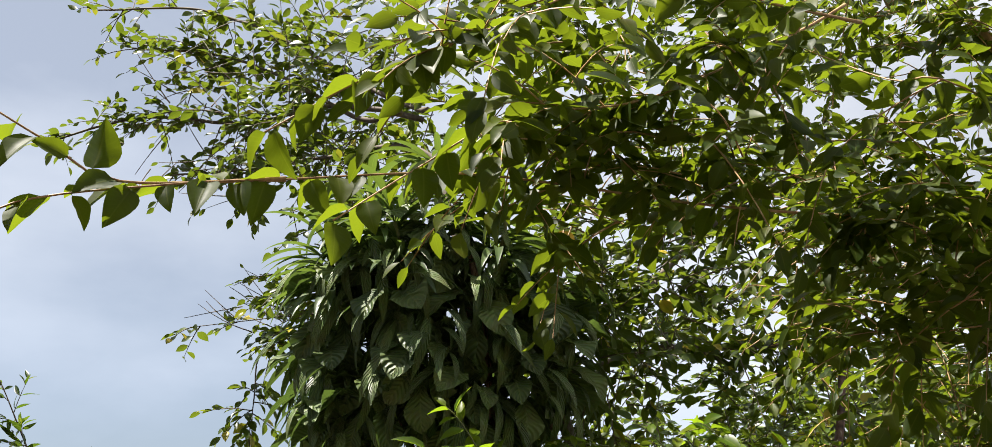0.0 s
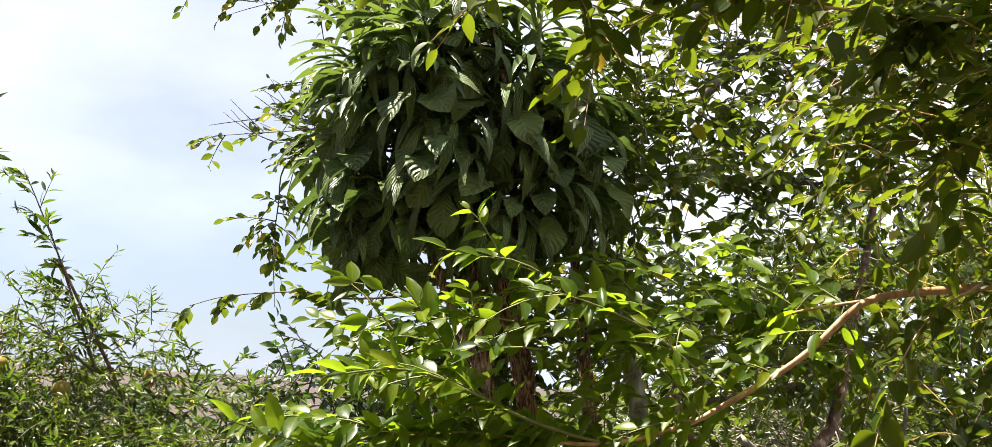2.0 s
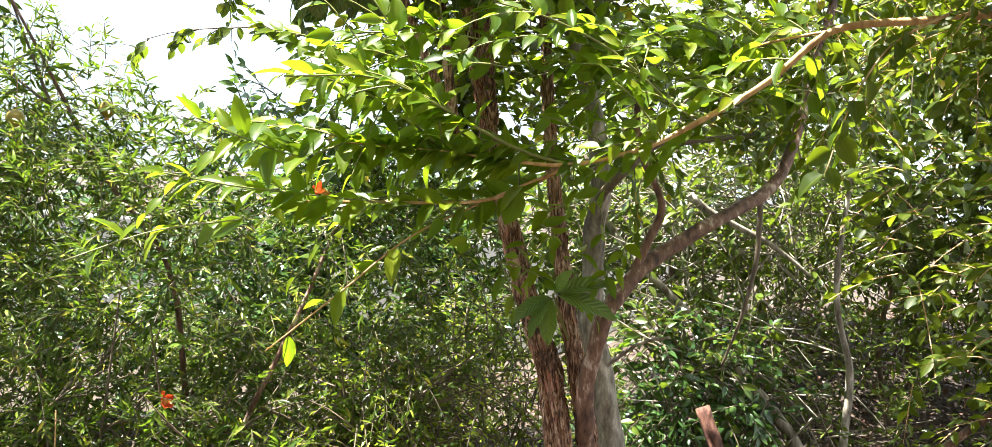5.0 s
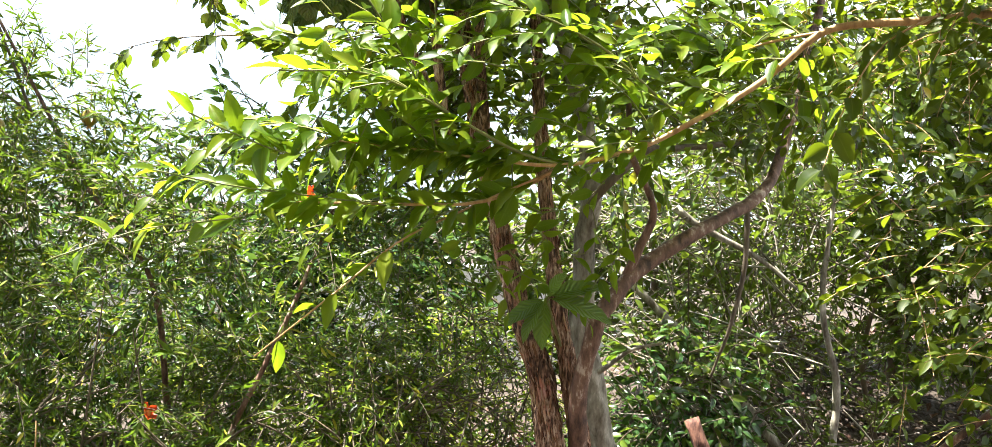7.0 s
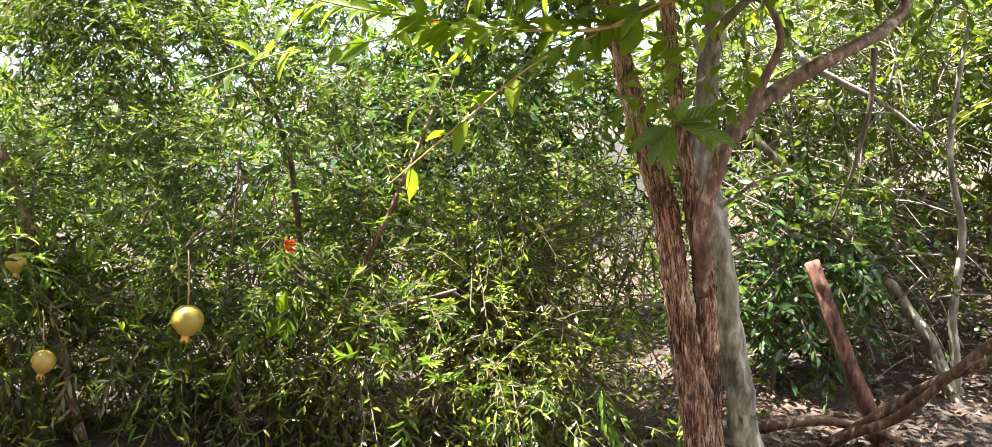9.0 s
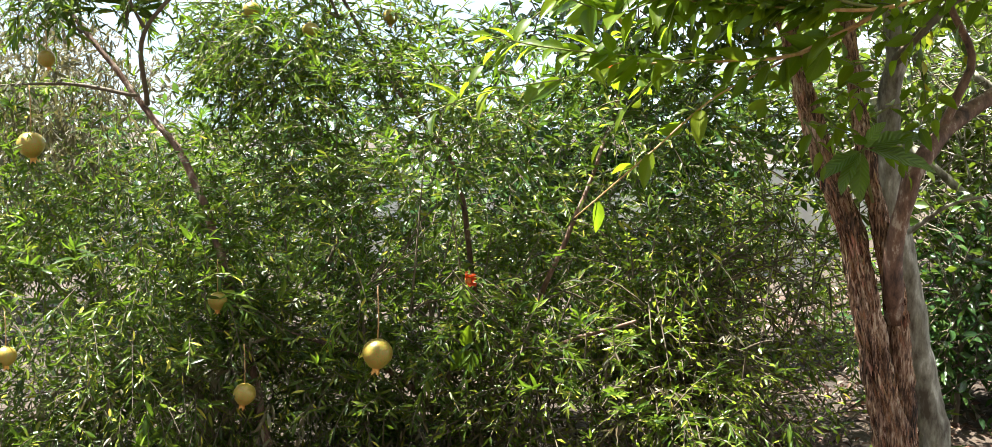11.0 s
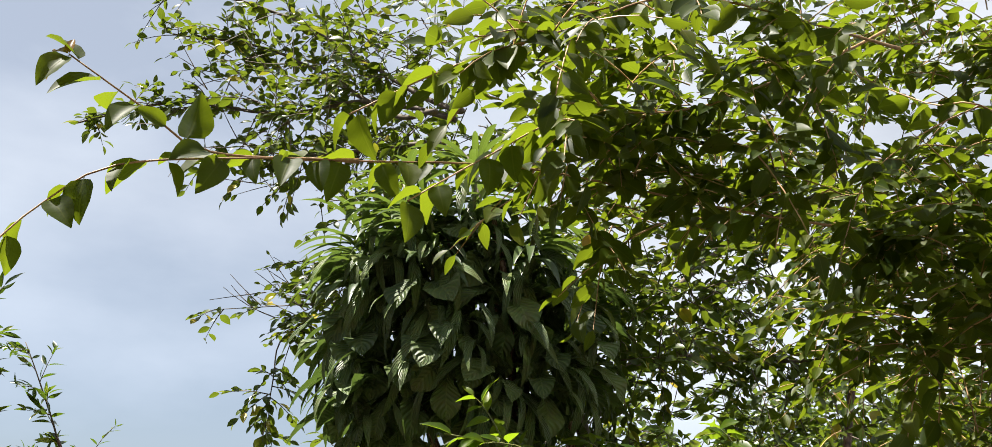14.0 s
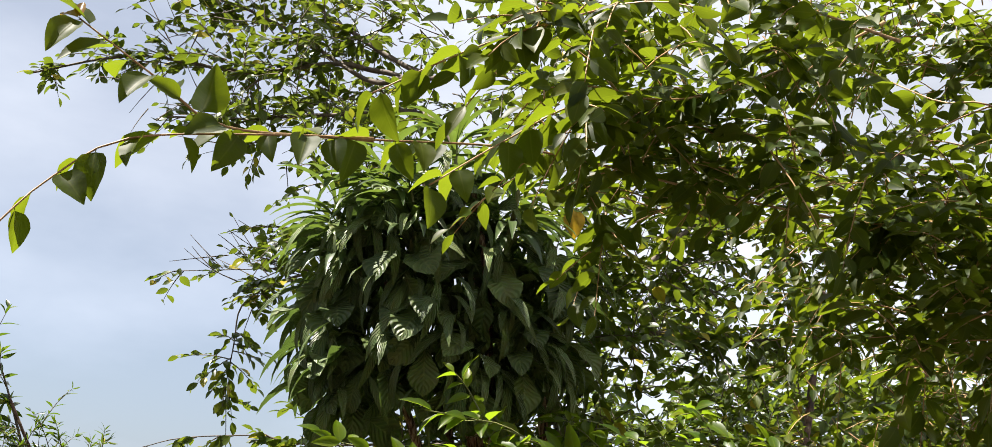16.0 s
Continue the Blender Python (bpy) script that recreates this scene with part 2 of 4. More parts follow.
M_DRY = leaf_material("dry_leaves", [(0.05, 0.042, 0.02), (0.0974, 0.0792, 0.0365), (0.16, 0.14, 0.08), (0.0731, 0.0792, 0.0274)], (0.3, 0.26, 0.1), 0.22, 0.5)
M_LITTER = leaf_material("fallen_leaves", [(0.05, 0.028, 0.02), (0.10, 0.05, 0.036), (0.18, 0.10, 0.07), (0.36, 0.27, 0.21)], (0.2, 0.1, 0.05), 0.1, 0.55)
M_YOUNG = leaf_material("bronze_young_leaf", [(0.32, 0.16, 0.03), (0.3, 0.2, 0.04)], (0.5, 0.3, 0.04), 0.45, 0.4, single=True)
M_YELLOW = leaf_material("yellowed_leaf", [(0.55, 0.36, 0.03), (0.5, 0.3, 0.03)], (0.8, 0.5, 0.03), 0.45, 0.4, veins=0.3, single=True)
M_SHAGGY = bark_material("shaggy_bark", [(0.38, (0.014, 0.008, 0.006)), (0.46, (0.1, 0.048, 0.03)), (0.53, (0.36, 0.21, 0.14)), (0.6, (0.6, 0.46, 0.36))], (150, 150, 22), 1.0, 0.02)
M_STRIP = leaf_material("bark_strips", [(0.05, 0.022, 0.015), (0.2, 0.095, 0.058), (0.4, 0.21, 0.13), (0.68, 0.48, 0.36)], (0.2, 0.1, 0.06), 0.05, 0.85, gloss=0.1)
M_GREYBARK = bark_material("smooth_grey_bark", [(0.40, (0.07, 0.05, 0.035)), (0.48, (0.18, 0.16, 0.125)), (0.55, (0.28, 0.255, 0.21)), (0.62, (0.5, 0.46, 0.4))], (36, 36, 12), 0.9, 0.006, 0.7)
M_REDBARK = bark_material("red_brown_bark", [(0.40, (0.035, 0.016, 0.011)), (0.48, (0.11, 0.056, 0.038)), (0.55, (0.17, 0.095, 0.065)), (0.60, (0.38, 0.3, 0.25))], (44, 44, 18), 0.9, 0.006, 0.7)
M_TWIG = bark_material("orange_twig_bark", [(0.36, (0.2, 0.105, 0.04)), (0.5, (0.38, 0.22, 0.09)), (0.64, (0.54, 0.38, 0.2))], (50, 50, 14), 0.3, 0.003, 0.6)
M_GREENTWIG = bark_material("green_twig_bark", [(0.25, (0.07, 0.08, 0.02)), (0.5, (0.14, 0.15, 0.04)), (0.8, (0.22, 0.2, 0.08))], (60, 60, 20), 0.3, 0.002, 0.55)
M_DARKTWIG = bark_material("dark_twig_bark", [(0.25, (0.05, 0.035, 0.025)), (0.5, (0.10, 0.075, 0.05)), (0.8, (0.2, 0.16, 0.11))], (50, 50, 14), 0.4, 0.003, 0.8)
M_SNAG = bark_material("split_red_wood", [(0.4, (0.018, 0.007, 0.005)), (0.5, (0.085, 0.03, 0.02)), (0.6, (0.2, 0.09, 0.06))], (80, 80, 6), 0.8, 0.008, 0.8)
M_SOIL = rough_material("soil", [(0.3, (0.02, 0.014, 0.01)), (0.5, (0.045, 0.03, 0.022)), (0.7, (0.085, 0.06, 0.043))], 3.0, 40.0, 0.8, 0.03)
M_PLASTER = rough_material("white_plaster", [(0.3, (0.5, 0.49, 0.46)), (0.6, (0.66, 0.65, 0.62))], 1.5, 30.0, 0.3, 0.006)
M_RENDER = rough_material("weathered_render", [(0.3, (0.2, 0.17, 0.13)), (0.6, (0.32, 0.28, 0.22))], 1.2, 30.0, 0.4, 0.006)
M_FRUIT = rough_material("fruit_skin", [(0.36, (0.15, 0.18, 0.025)), (0.46, (0.26, 0.23, 0.034)), (0.55, (0.32, 0.19, 0.038)), (0.66, (0.3, 0.1, 0.032))], 16.0, 130.0, 0.12, 0.002, 0.36)
M_CALYX = rough_material("fruit_calyx", [(0.3, (0.50, 0.20, 0.04)), (0.7, (0.6, 0.34, 0.07))], 40.0, 160.0, 0.2, 0.001, 0.5)
M_PETAL = leaf_material("flower_petal", [(0.5, 0.05, 0.012), (0.62, 0.1, 0.016)], (0.7, 0.09, 0.02), 0.35, 0.5, single=True)


# ---- builders ----
rng = np.random.default_rng(7)


def unit(v):
    v = np.asarray(v, float)
    return v / np.maximum(np.linalg.norm(v, axis=-1, keepdims=True), 1e-9)


def leaf_shape(outline, rows, across, fold, curl, petiole=0.0, ripple=0.0, arc=0.0):
    """A blade of unit length along +y with its face towards +z; arc: radians by which its spine bends down. outline(v) is the half width at v. Returns points, faces, UVs."""
    pts, uvs, faces = [], [], []
    y, z0 = petiole, 0.0
    for i in range(rows + 1):
        v = i / rows
        half = outline(v)
        if i:
            a = arc * ((i - 0.5) / rows) ** 0.8
            y += math.cos(a) / rows
            z0 -= math.sin(a) / rows
        for j in range(-across, across + 1):
            u = j / across
            lift = fold * half * (0.4 * abs(u) + 0.6 * u * u) + ripple * math.sin(v * 19) * abs(u) * half
            a = arc * v ** 0.8
            pts.append((half * u, y + lift * math.sin(a), z0 - curl * v * v + lift * math.cos(a)))
            uvs.append((0.5 + u / 2, v))
    w = 2 * across + 1
    for i in range(rows):
        for j in range(w - 1):
            a = i * w + j
            faces.append((a, a + 1, a + w + 1, a + w))
    if petiole:
        k = len(pts)
        for x, yy, zz in ((-0.011, 0, 0.0), (0.011, 0, 0.0), (0.011, petiole, 0.004), (-0.011, petiole, 0.004)):
            pts.append((x, yy, zz))
            uvs.append((0.5, 0.0))
        faces.append((k, k + 1, k + 2, k + 3))
    return np.array(pts), np.array(faces), np.array(uvs)


def paddle(width):
    """A blade with a long narrow foot, broad near its pointed end."""
    def f(v):
        if v < 0.45:
            return width * (0.08 + 0.16 * v / 0.45)
        if v < 0.68:
            return width * (0.24 + 0.26 * math.sin((v - 0.45) / 0.23 * math.pi / 2))
        return width * 0.5 * (1 - ((v - 0.68) / 0.32) ** 1.9) + 0.003
    return f


def ovate(width, peak=0.38, tip=1.6):
    def f(v):
        if v < peak:
            return width / 2 * math.sin(v / peak * math.pi / 2) ** 0.75 + 0.004
        return width / 2 * math.cos((v - peak) / (1 - peak) * math.pi / 2) ** (1 / tip * 1.4) * (1 - 0.25 * ((v - peak) / (1 - peak)) ** 2) + 0.002
    return f


def pointed(width, peak=0.35):
    """A blade with a round foot that runs out in a drawn tip."""
    e = math.log(0.5) / math.log(peak)

    def f(v):
        return width / 2 * math.sin(math.pi * min(1.0, v) ** e) ** 0.92 * (1 - 0.12 * v) + 0.003
    return f


def mesh_from(name, pts, faces, uvs=None, smooth=True):
    me = bpy.data.meshes.new(name)
    pts, faces = np.asarray(pts, np.float32), np.asarray(faces, np.int32)
    k = faces.shape[1]
    me.vertices.add(len(pts))
    me.vertices.foreach_set("co", pts.ravel())
    me.loops.add(faces.size)
    me.loops.foreach_set("vertex_index", faces.ravel())
    me.polygons.add(len(faces))
    me.polygons.foreach_set("loop_start", np.arange(0, faces.size, k, dtype=np.int32))
    if uvs is not None:
        layer = me.uv_layers.new(name="UVMap")
        layer.data.foreach_set("uv", np.asarray(uvs, np.float32)[faces.ravel()].ravel())
    me.update(calc_edges=True)
    if smooth:
        me.polygons.foreach_set("use_smooth", np.ones(len(faces), bool))
    me.validate()
    return me


def thing(name, label, category, at=(0, 0, 0), group="", kind=""):
    ob = new(name)
    ob.location = at
    ob.empty_display_size = 0.1
    bpy.context.view_layer.update()
    return tagged(ob, label, category, group, kind)


def put(name, me, material, parent, label="", kind="", m=None):
    """One mesh object under a thing; its place is given in the world."""
    ob = new(name, me)
    if not me.materials:
        me.materials.append(material)
    if parent:
        ob.parent = parent
        ob.matrix_parent_inverse = Matrix.Translation(parent.location).inverted() if parent.parent is None else parent.matrix_world.inverted()
    if m is not None:
        ob.matrix_basis = m
    return tagged(ob, label, kind=kind)


def curve_points(pts, step=0.04):
    """A smooth line through a few points."""
    p = [np.array(q, float) for q in pts]
    p = [2 * p[0] - p[1]] + p + [2 * p[-1] - p[-2]]
    out = []
    for i in range(1, len(p) - 2):
        a, b, c, d = p[i - 1:i + 3]
        n = max(2, int(np.linalg.norm(c - b) / step))
        for k in range(n):
            t = k / n
            out.append(0.5 * (2 * b + (c - a) * t + (2 * a - 5 * b + 4 * c - d) * t * t + (3 * b - a - 3 * c + d) * t ** 3))
    out.append(p[-2])
    return np.array(out)


def tube(pts, r0, r1, sides=8, knobs=0.0, wobble=0.0, power=1.0, furrows=0.0):
    """A tapering stem along the points, with an uneven outline."""
    pts = np.asarray(pts, float)
    n = len(pts)
    tang = unit(np.gradient(pts, axis=0))
    ref = np.array((0.31, 0.77, 0.55))
    verts, faces = [], []
    for i in range(n):
        f = (i / (n - 1)) ** power
        r = r0 + (r1 - r0) * f
        a = unit(np.cross(tang[i], ref))
        b = np.cross(tang[i], a)
        c = pts[i] + (wobble * r * np.array(noise.noise_vector(Vector(pts[i] * 9))) if wobble else 0)
        for k in range(sides):
            q = 2 * math.pi * k / sides
            d = math.cos(q) * a + math.sin(q) * b
            rr = r
            if knobs:
                rr *= 1 + knobs * noise.noise(Vector(c * 14 + d * 1.3)) + 0.5 * knobs * noise.noise(Vector((d[0] * 4, d[1] * 4, c[2] * 30)))
            if furrows:
                rr *= 1 + furrows * (abs(noise.noise(Vector((d[0] * 4.5, d[1] * 4.5, c[2] * 5)))) - 0.25) + 0.5 * furrows * noise.noise(Vector((d[0] * 11, d[1] * 11, c[2] * 16)))
            verts.append(c + d * rr)
    for i in range(n - 1):
        for k in range(sides):
            k2 = (k + 1) % sides
            faces.append((i * sides + k, i * sides + k2, (i + 1) * sides + k2, (i + 1) * sides + k))
    verts += [pts[0], pts[-1]]
    for k in range(sides):
        k2 = (k + 1) % sides
        faces.append((len(verts) - 2, k2, k, k))
        faces.append((len(verts) - 1, (n - 1) * sides + k, (n - 1) * sides + k2, (n - 1) * sides + k2))
    return np.array(verts), faces


def tube_mesh(name, *args, **kw):
    v, f = tube(*args, **kw)
    me = bpy.data.meshes.new(name)
    me.from_pydata([tuple(x) for x in v], [], [tuple(dict.fromkeys(q)) for q in f])
    me.polygons.foreach_set("use_smooth", np.ones(len(me.polygons), bool))
    return me


def stem(name, pts, r0, r1, material, parent, label="", sides=10, knobs=0.12, step=0.035, wobble=0.25, power=1.0, furrows=0.0):
    line = curve_points(pts, step)
    return put(name, tube_mesh(name, line, r0, r1, sides, knobs, wobble, power, furrows), material, parent, label)


class Leaves:
    """Gathers blades (and the thin twigs that carry them) and makes meshes of them."""

    def __init__(self, shape):
        self.shape, self.at, self.way, self.face, self.size, self.twigs = shape, [], [], [], [], []

    def add(self, at, way, face, size, wide=1.0):
        self.at.append(at)
        self.way.append(way)
        self.face.append(face)
        self.size.append((size * wide, size, size))

    def turns(self):
        y = unit(np.array(self.way))
        x = unit(np.cross(y, np.array(self.face)))
        z = np.cross(x, y)
        size = np.array(self.size)
        return np.array(self.at), np.stack([x * size[:, :1], y * size[:, 1:2], z * size[:, 2:]], axis=2)

    def spray(self, base, way, length, count, size, droop=0.3, spread=0.9, tilt=0.5, pairs=False, bend=0.25, face=(0, -0.15, 1), stray=0.22):
        """A twig with leaves in two ranks."""
        way = unit(way)
        side = np.array((way[1] + 1e-6, -way[0], 0)) / math.hypot(way[1] + 1e-6, way[0])
        if abs(face[1]) > 0.3:
            side = unit(np.cross(way, face))
        end = np.asarray(base) + way * length + np.array((0, 0, -bend * length))
        mid = np.asarray(base) + way * length * 0.55
        ts = np.linspace(0.0, 1, 5)[:, None]
        line = (1 - ts) ** 2 * np.asarray(base) + 2 * ts * (1 - ts) * mid + ts ** 2 * end
        self.twigs.append(line)
        for i in range(count):
            f = 0.12 + 0.88 * (i + rng.uniform(-0.3, 0.3)) / max(1, count - 1)
            f = min(1.0, max(0.05, f))
            p = (1 - f) ** 2 * np.asarray(base) + 2 * f * (1 - f) * mid + f ** 2 * end
            for s in ((1, -1) if pairs else ((1,) if i % 2 else (-1,))):
                s2 = 0 if i == count - 1 else s
                k = rng.normal(0, 1, 6)
                self.add(p, way * (0.55 + 0.5 * f) + side * s2 * spread + (stray * k[0], stray * k[1], stray * k[2] - droop), (face[0] + tilt * k[3], face[1] + tilt * k[4], face[2] + tilt * k[5]), size * rng.uniform(0.65, 1.15) * (1 - 0.25 * f), rng.uniform(0.85, 1.15))

    def mesh(self, name, first=0):
        pts, faces, uvs = self.shape
        at, turn = self.turns()
        at, turn = at[first:], turn[first:]
        k = len(at)
        allp = np.einsum("nij,mj->nmi", turn, pts) + at[:, None, :]
        allf = faces[None] + (np.arange(k) * len(pts))[:, None, None]
        return mesh_from(name, allp.reshape(-1, 3), allf.reshape(-1, 4), np.tile(uvs, (k, 1)))

    def twig_mesh(self, name, r0=0.003, r1=0.0012):
        lines = np.array(self.twigs)
        k, n, _ = lines.shape
        tang = unit(np.gradient(lines, axis=1))
        a = unit(np.cross(tang, (0.31, 0.77, 0.55)))
        b = np.cross(tang, a)
        r = np.linspace(r0, r1, n)[None, :, None]
        ring = np.stack([lines + r * (math.cos(q) * a + math.sin(q) * b) for q in (0, 2 * math.pi / 3, 4 * math.pi / 3)], axis=2)
        one = np.array([(i * 3 + c, i * 3 + (c + 1) % 3, i * 3 + 3 + (c + 1) % 3, i * 3 + 3 + c) for i in range(n - 1) for c in range(3)])
        faces = one[None] + (np.arange(k) * n * 3)[:, None, None]
        return mesh_from(name, ring.reshape(-1, 3), faces.reshape(-1, 4))

    def objects(self, name, material, parent, count):
        """The first leaves as objects of their own on one shared mesh."""
        pts, faces, uvs = self.shape
        me = mesh_from(name, pts, faces, uvs)
        me.materials.append(material)
        for at, turn in list(zip(*self.turns()))[:count]:
            m = Matrix(turn.tolist()).to_4x4()
            m.translation = at
            put(name, me, material, parent, m=m)


def along(line, f):
    """The point and the heading at the share f of a line."""
    i = min(len(line) - 2, int(f * (len(line) - 1)))
    u = f * (len(line) - 1) - i
    return line[i] * (1 - u) + line[i + 1] * u, unit(line[i + 1] - line[i])


def ball(n, centre, radii, hollow=0.0, gap=-0.22):
    """Points spread in an ellipsoid, thinned by a coarse noise so that gaps stay open."""
    out = []
    while len(out) < n:
        q = rng.normal(0, 1, 3)
        q = q / np.linalg.norm(q) * (hollow + (1 - hollow) * rng.uniform(0, 1) ** 0.45)
        p = np.asarray(centre) + q * np.asarray(radii)
        if noise.noise(Vector(p * 2.6)) > gap + 0.25 * rng.uniform():
            out.append((p, q))
        elif rng.uniform() < 0.12:
            out.append((p, q))
    return out


S_OVATE = leaf_shape(pointed(0.6, 0.36), 10, 2, 0.45, 0.0, 0.09, arc=0.55, ripple=0.04)
S_OVATE_LOW = leaf_shape(pointed(0.5, 0.44), 5, 1, 0.35, 0.0, 0.08, arc=0.4)
S_LONG = leaf_shape(pointed(0.44, 0.40), 9, 2, 0.4, 0.0, 0.06, arc=0.5, ripple=0.06)
S_LONG_LOW = leaf_shape(pointed(0.44, 0.40), 5, 1, 0.35, 0.0, 0.06, arc=0.5)
S_NARROW = leaf_shape(ovate(0.2, 0.5), 3, 1, 0.3, 0.24)
S_NARROW_LONG = leaf_shape(ovate(0.2, 0.45), 5, 1, 0.35, 0.3, 0.04)
S_SHOOT = leaf_shape(ovate(0.27, 0.45), 5, 1, 0.35, 0.25, 0.04)
S_NARROW_FAR = leaf_shape(ovate(0.25, 0.5), 2, 1, 0.3, 0.2)
S_DROOP = leaf_shape(paddle(0.46), 14, 2, 0.3, 0.0, 0.04, ripple=0.14, arc=1.6)
S_BROAD = leaf_shape(paddle(0.56), 14, 2, 0.4, 0.0, 0.06, ripple=0.2, arc=1.5)
S_STRAP = leaf_shape(pointed(0.11, 0.55), 10, 1, 0.4, 0.0, 0.03, arc=1.5)
S_FRINGE = leaf_shape(pointed(0.12, 0.6), 8, 1, 0.3, 0.0, 0.05, arc=1.9)
S_RIBBED = leaf_shape(ovate(0.5, 0.5, 2.2), 9, 2, 0.15, 0.22, 0.08, ripple=0.1)
S_ELLIPSE = leaf_shape(ovate(0.5, 0.52, 1.7), 4, 1, 0.3, 0.1, 0.09, arc=0.3)
S_BACK = leaf_shape(pointed(0.5, 0.44), 3, 1, 0.35, 0.0, 0.06, arc=0.4)
S_SMALL = leaf_shape(ovate(0.42, 0.45), 2, 1, 0.3, 0.2)
S_LITTER = leaf_shape(ovate(0.42, 0.45), 2, 1, 0.5, 0.3, 0.0)

# ---- ground, the wall behind the shrubs and an added wall behind the camera ----
def ground_height(x, y):
    bank = 0.75 / (1 + math.exp(-(y - 5.2) * 2.2)) / (1 + math.exp(-(x - 1.1) * 4))
    return bank + 0.05 * noise.noise(Vector((x * 1.3, y * 1.3, 0))) + 0.015 * noise.noise(Vector((x * 7, y * 7, 3)))


def build_ground():
    bm = bmesh.new()
    line = lambda lo, a, b, hi, n: [lo, lo * 0.4 + a * 0.6] + [a + (b - a) * i / n for i in range(n + 1)] + [b * 0.6 + hi * 0.4, hi]
    xs, ys = line(-600, -7, 6, 600, 90), line(-300, -2, 9, 900, 80)
    grid = [[bm.verts.new((x, y, ground_height(x, y) if -8 < x < 8 and -3 < y < 11 else 0)) for x in xs] for y in ys]
    for i in range(len(ys) - 1):
        for j in range(len(xs) - 1):
            bm.faces.new((grid[i][j], grid[i][j + 1], grid[i + 1][j + 1], grid[i + 1][j])).smooth = True
    me = bpy.data.meshes.new("ground")
    bm.to_mesh(me)
    bm.free()
    me.materials.append(M_SOIL)
    tagged(new("ground", me), "dark brown garden soil under shrubs and fallen leaves", "ground", kind="structure")


build_ground()


def build_wall(name, label, middle, size, material):
    bm = bmesh.new()
    bmesh.ops.create_cube(bm, size=1.0, matrix=Matrix.Translation(middle) @ Matrix.Diagonal((*size, 1)))
    bmesh.ops.bevel(bm, geom=bm.edges[:], offset=0.015, segments=2, affect="EDGES")
    me = bpy.data.meshes.new(name)
    bm.to_mesh(me)
    bm.free()
    me.materials.append(material)
    tagged(new(name, me), label, "wall", kind="structure")


build_wall("wall_north", "whitewashed garden wall behind the shrubs", (-3.2, 8.6, 0.46), (9.5, 0.24, 0.98), M_PLASTER)
# added out of view: blocks sky light from behind, so the shrubs' shade deepens
build_wall("wall_sky_blocker", "plain weathered wall added unseen behind the camera to block sky light", (0.0, -3.2, 2.6), (22.0, 0.3, 5.3), M_RENDER)

# ---- the tree with three stems ----
tree = thing("tree", "multi-stemmed tree with shaggy red-brown and smooth grey trunks", "tree", (0.45, 3.1, 0))
stem("trunk", [(0.5, 2.93, -0.05), (0.44, 2.95, 0.32), (0.38, 2.97, 0.58), (0.32, 3.0, 0.87), (0.27, 3.02, 1.01), (0.18, 3.05, 1.26), (0.07, 3.02, 1.65), (0.0, 2.98, 2.0), (-0.05, 2.96, 2.6)], 0.05, 0.012, M_SHAGGY, tree, "shaggy peeling red-brown trunk", 56, 0.2, 0.012, power=0.75, furrows=0.5)
stem("trunk", [(0.53, 3.04, -0.05), (0.49, 3.04, 0.29), (0.46, 3.03, 0.57), (0.42, 3.0, 0.8), (0.35, 3.04, 1.1), (0.28, 3.08, 1.5), (0.22, 3.06, 1.95), (0.16, 3.05, 2.45)], 0.046, 0.01, M_SHAGGY, tree, "weathered brown trunk", 44, 0.2, 0.014, power=0.6, furrows=0.3)
stem("trunk", [(0.7, 3.3, -0.05), (0.63, 3.3, 0.21), (0.56, 3.3, 0.51), (0.49, 3.28, 0.84), (0.44, 3.26, 1.04), (0.43, 3.25, 1.27), (0.43, 3.22, 1.5), (0.36, 3.25, 1.8), (0.2, 3.25, 2.2), (0.1, 3.3, 2.6)], 0.052, 0.014, M_GREYBARK, tree, "smooth pale grey trunk with knots", 28, 0.16, 0.02, furrows=0.1)
stem("limb", [(0.44, 3.01, 0.66), (0.42, 2.97, 0.82), (0.43, 2.95, 0.94), (0.47, 2.95, 1.11), (0.6, 3.05, 1.25), (0.77, 3.15, 1.36), (0.97, 3.3, 1.48), (1.06, 3.4, 1.64), (1.2, 3.6, 2.1), (1.3, 3.7, 2.6)], 0.027, 0.011, M_REDBARK, tree, "red-brown limb with pale scars", 14, 0.18, 0.025)
stem("limb", [(0.53, 3.0, 1.2), (0.57, 3.0, 1.3), (0.6, 3.0, 1.41), (0.52, 2.95, 1.55), (0.5, 2.95, 1.7)], 0.014, 0.008, M_REDBARK, tree, sides=8)
stem("limb", [(0.43, 3.24, 1.4), (0.46, 3.05, 1.46), (0.58, 3.15, 1.58), (0.71, 3.3, 1.61), (0.94, 3.5, 1.66)], 0.016, 0.008, M_DARKTWIG, tree, sides=8)
stem("limb", [(0.5, 3.22, 0.9), (0.58, 3.1, 0.99), (0.66, 3.05, 1.02)], 0.009, 0.004, M_GREYBARK, tree, sides=8)



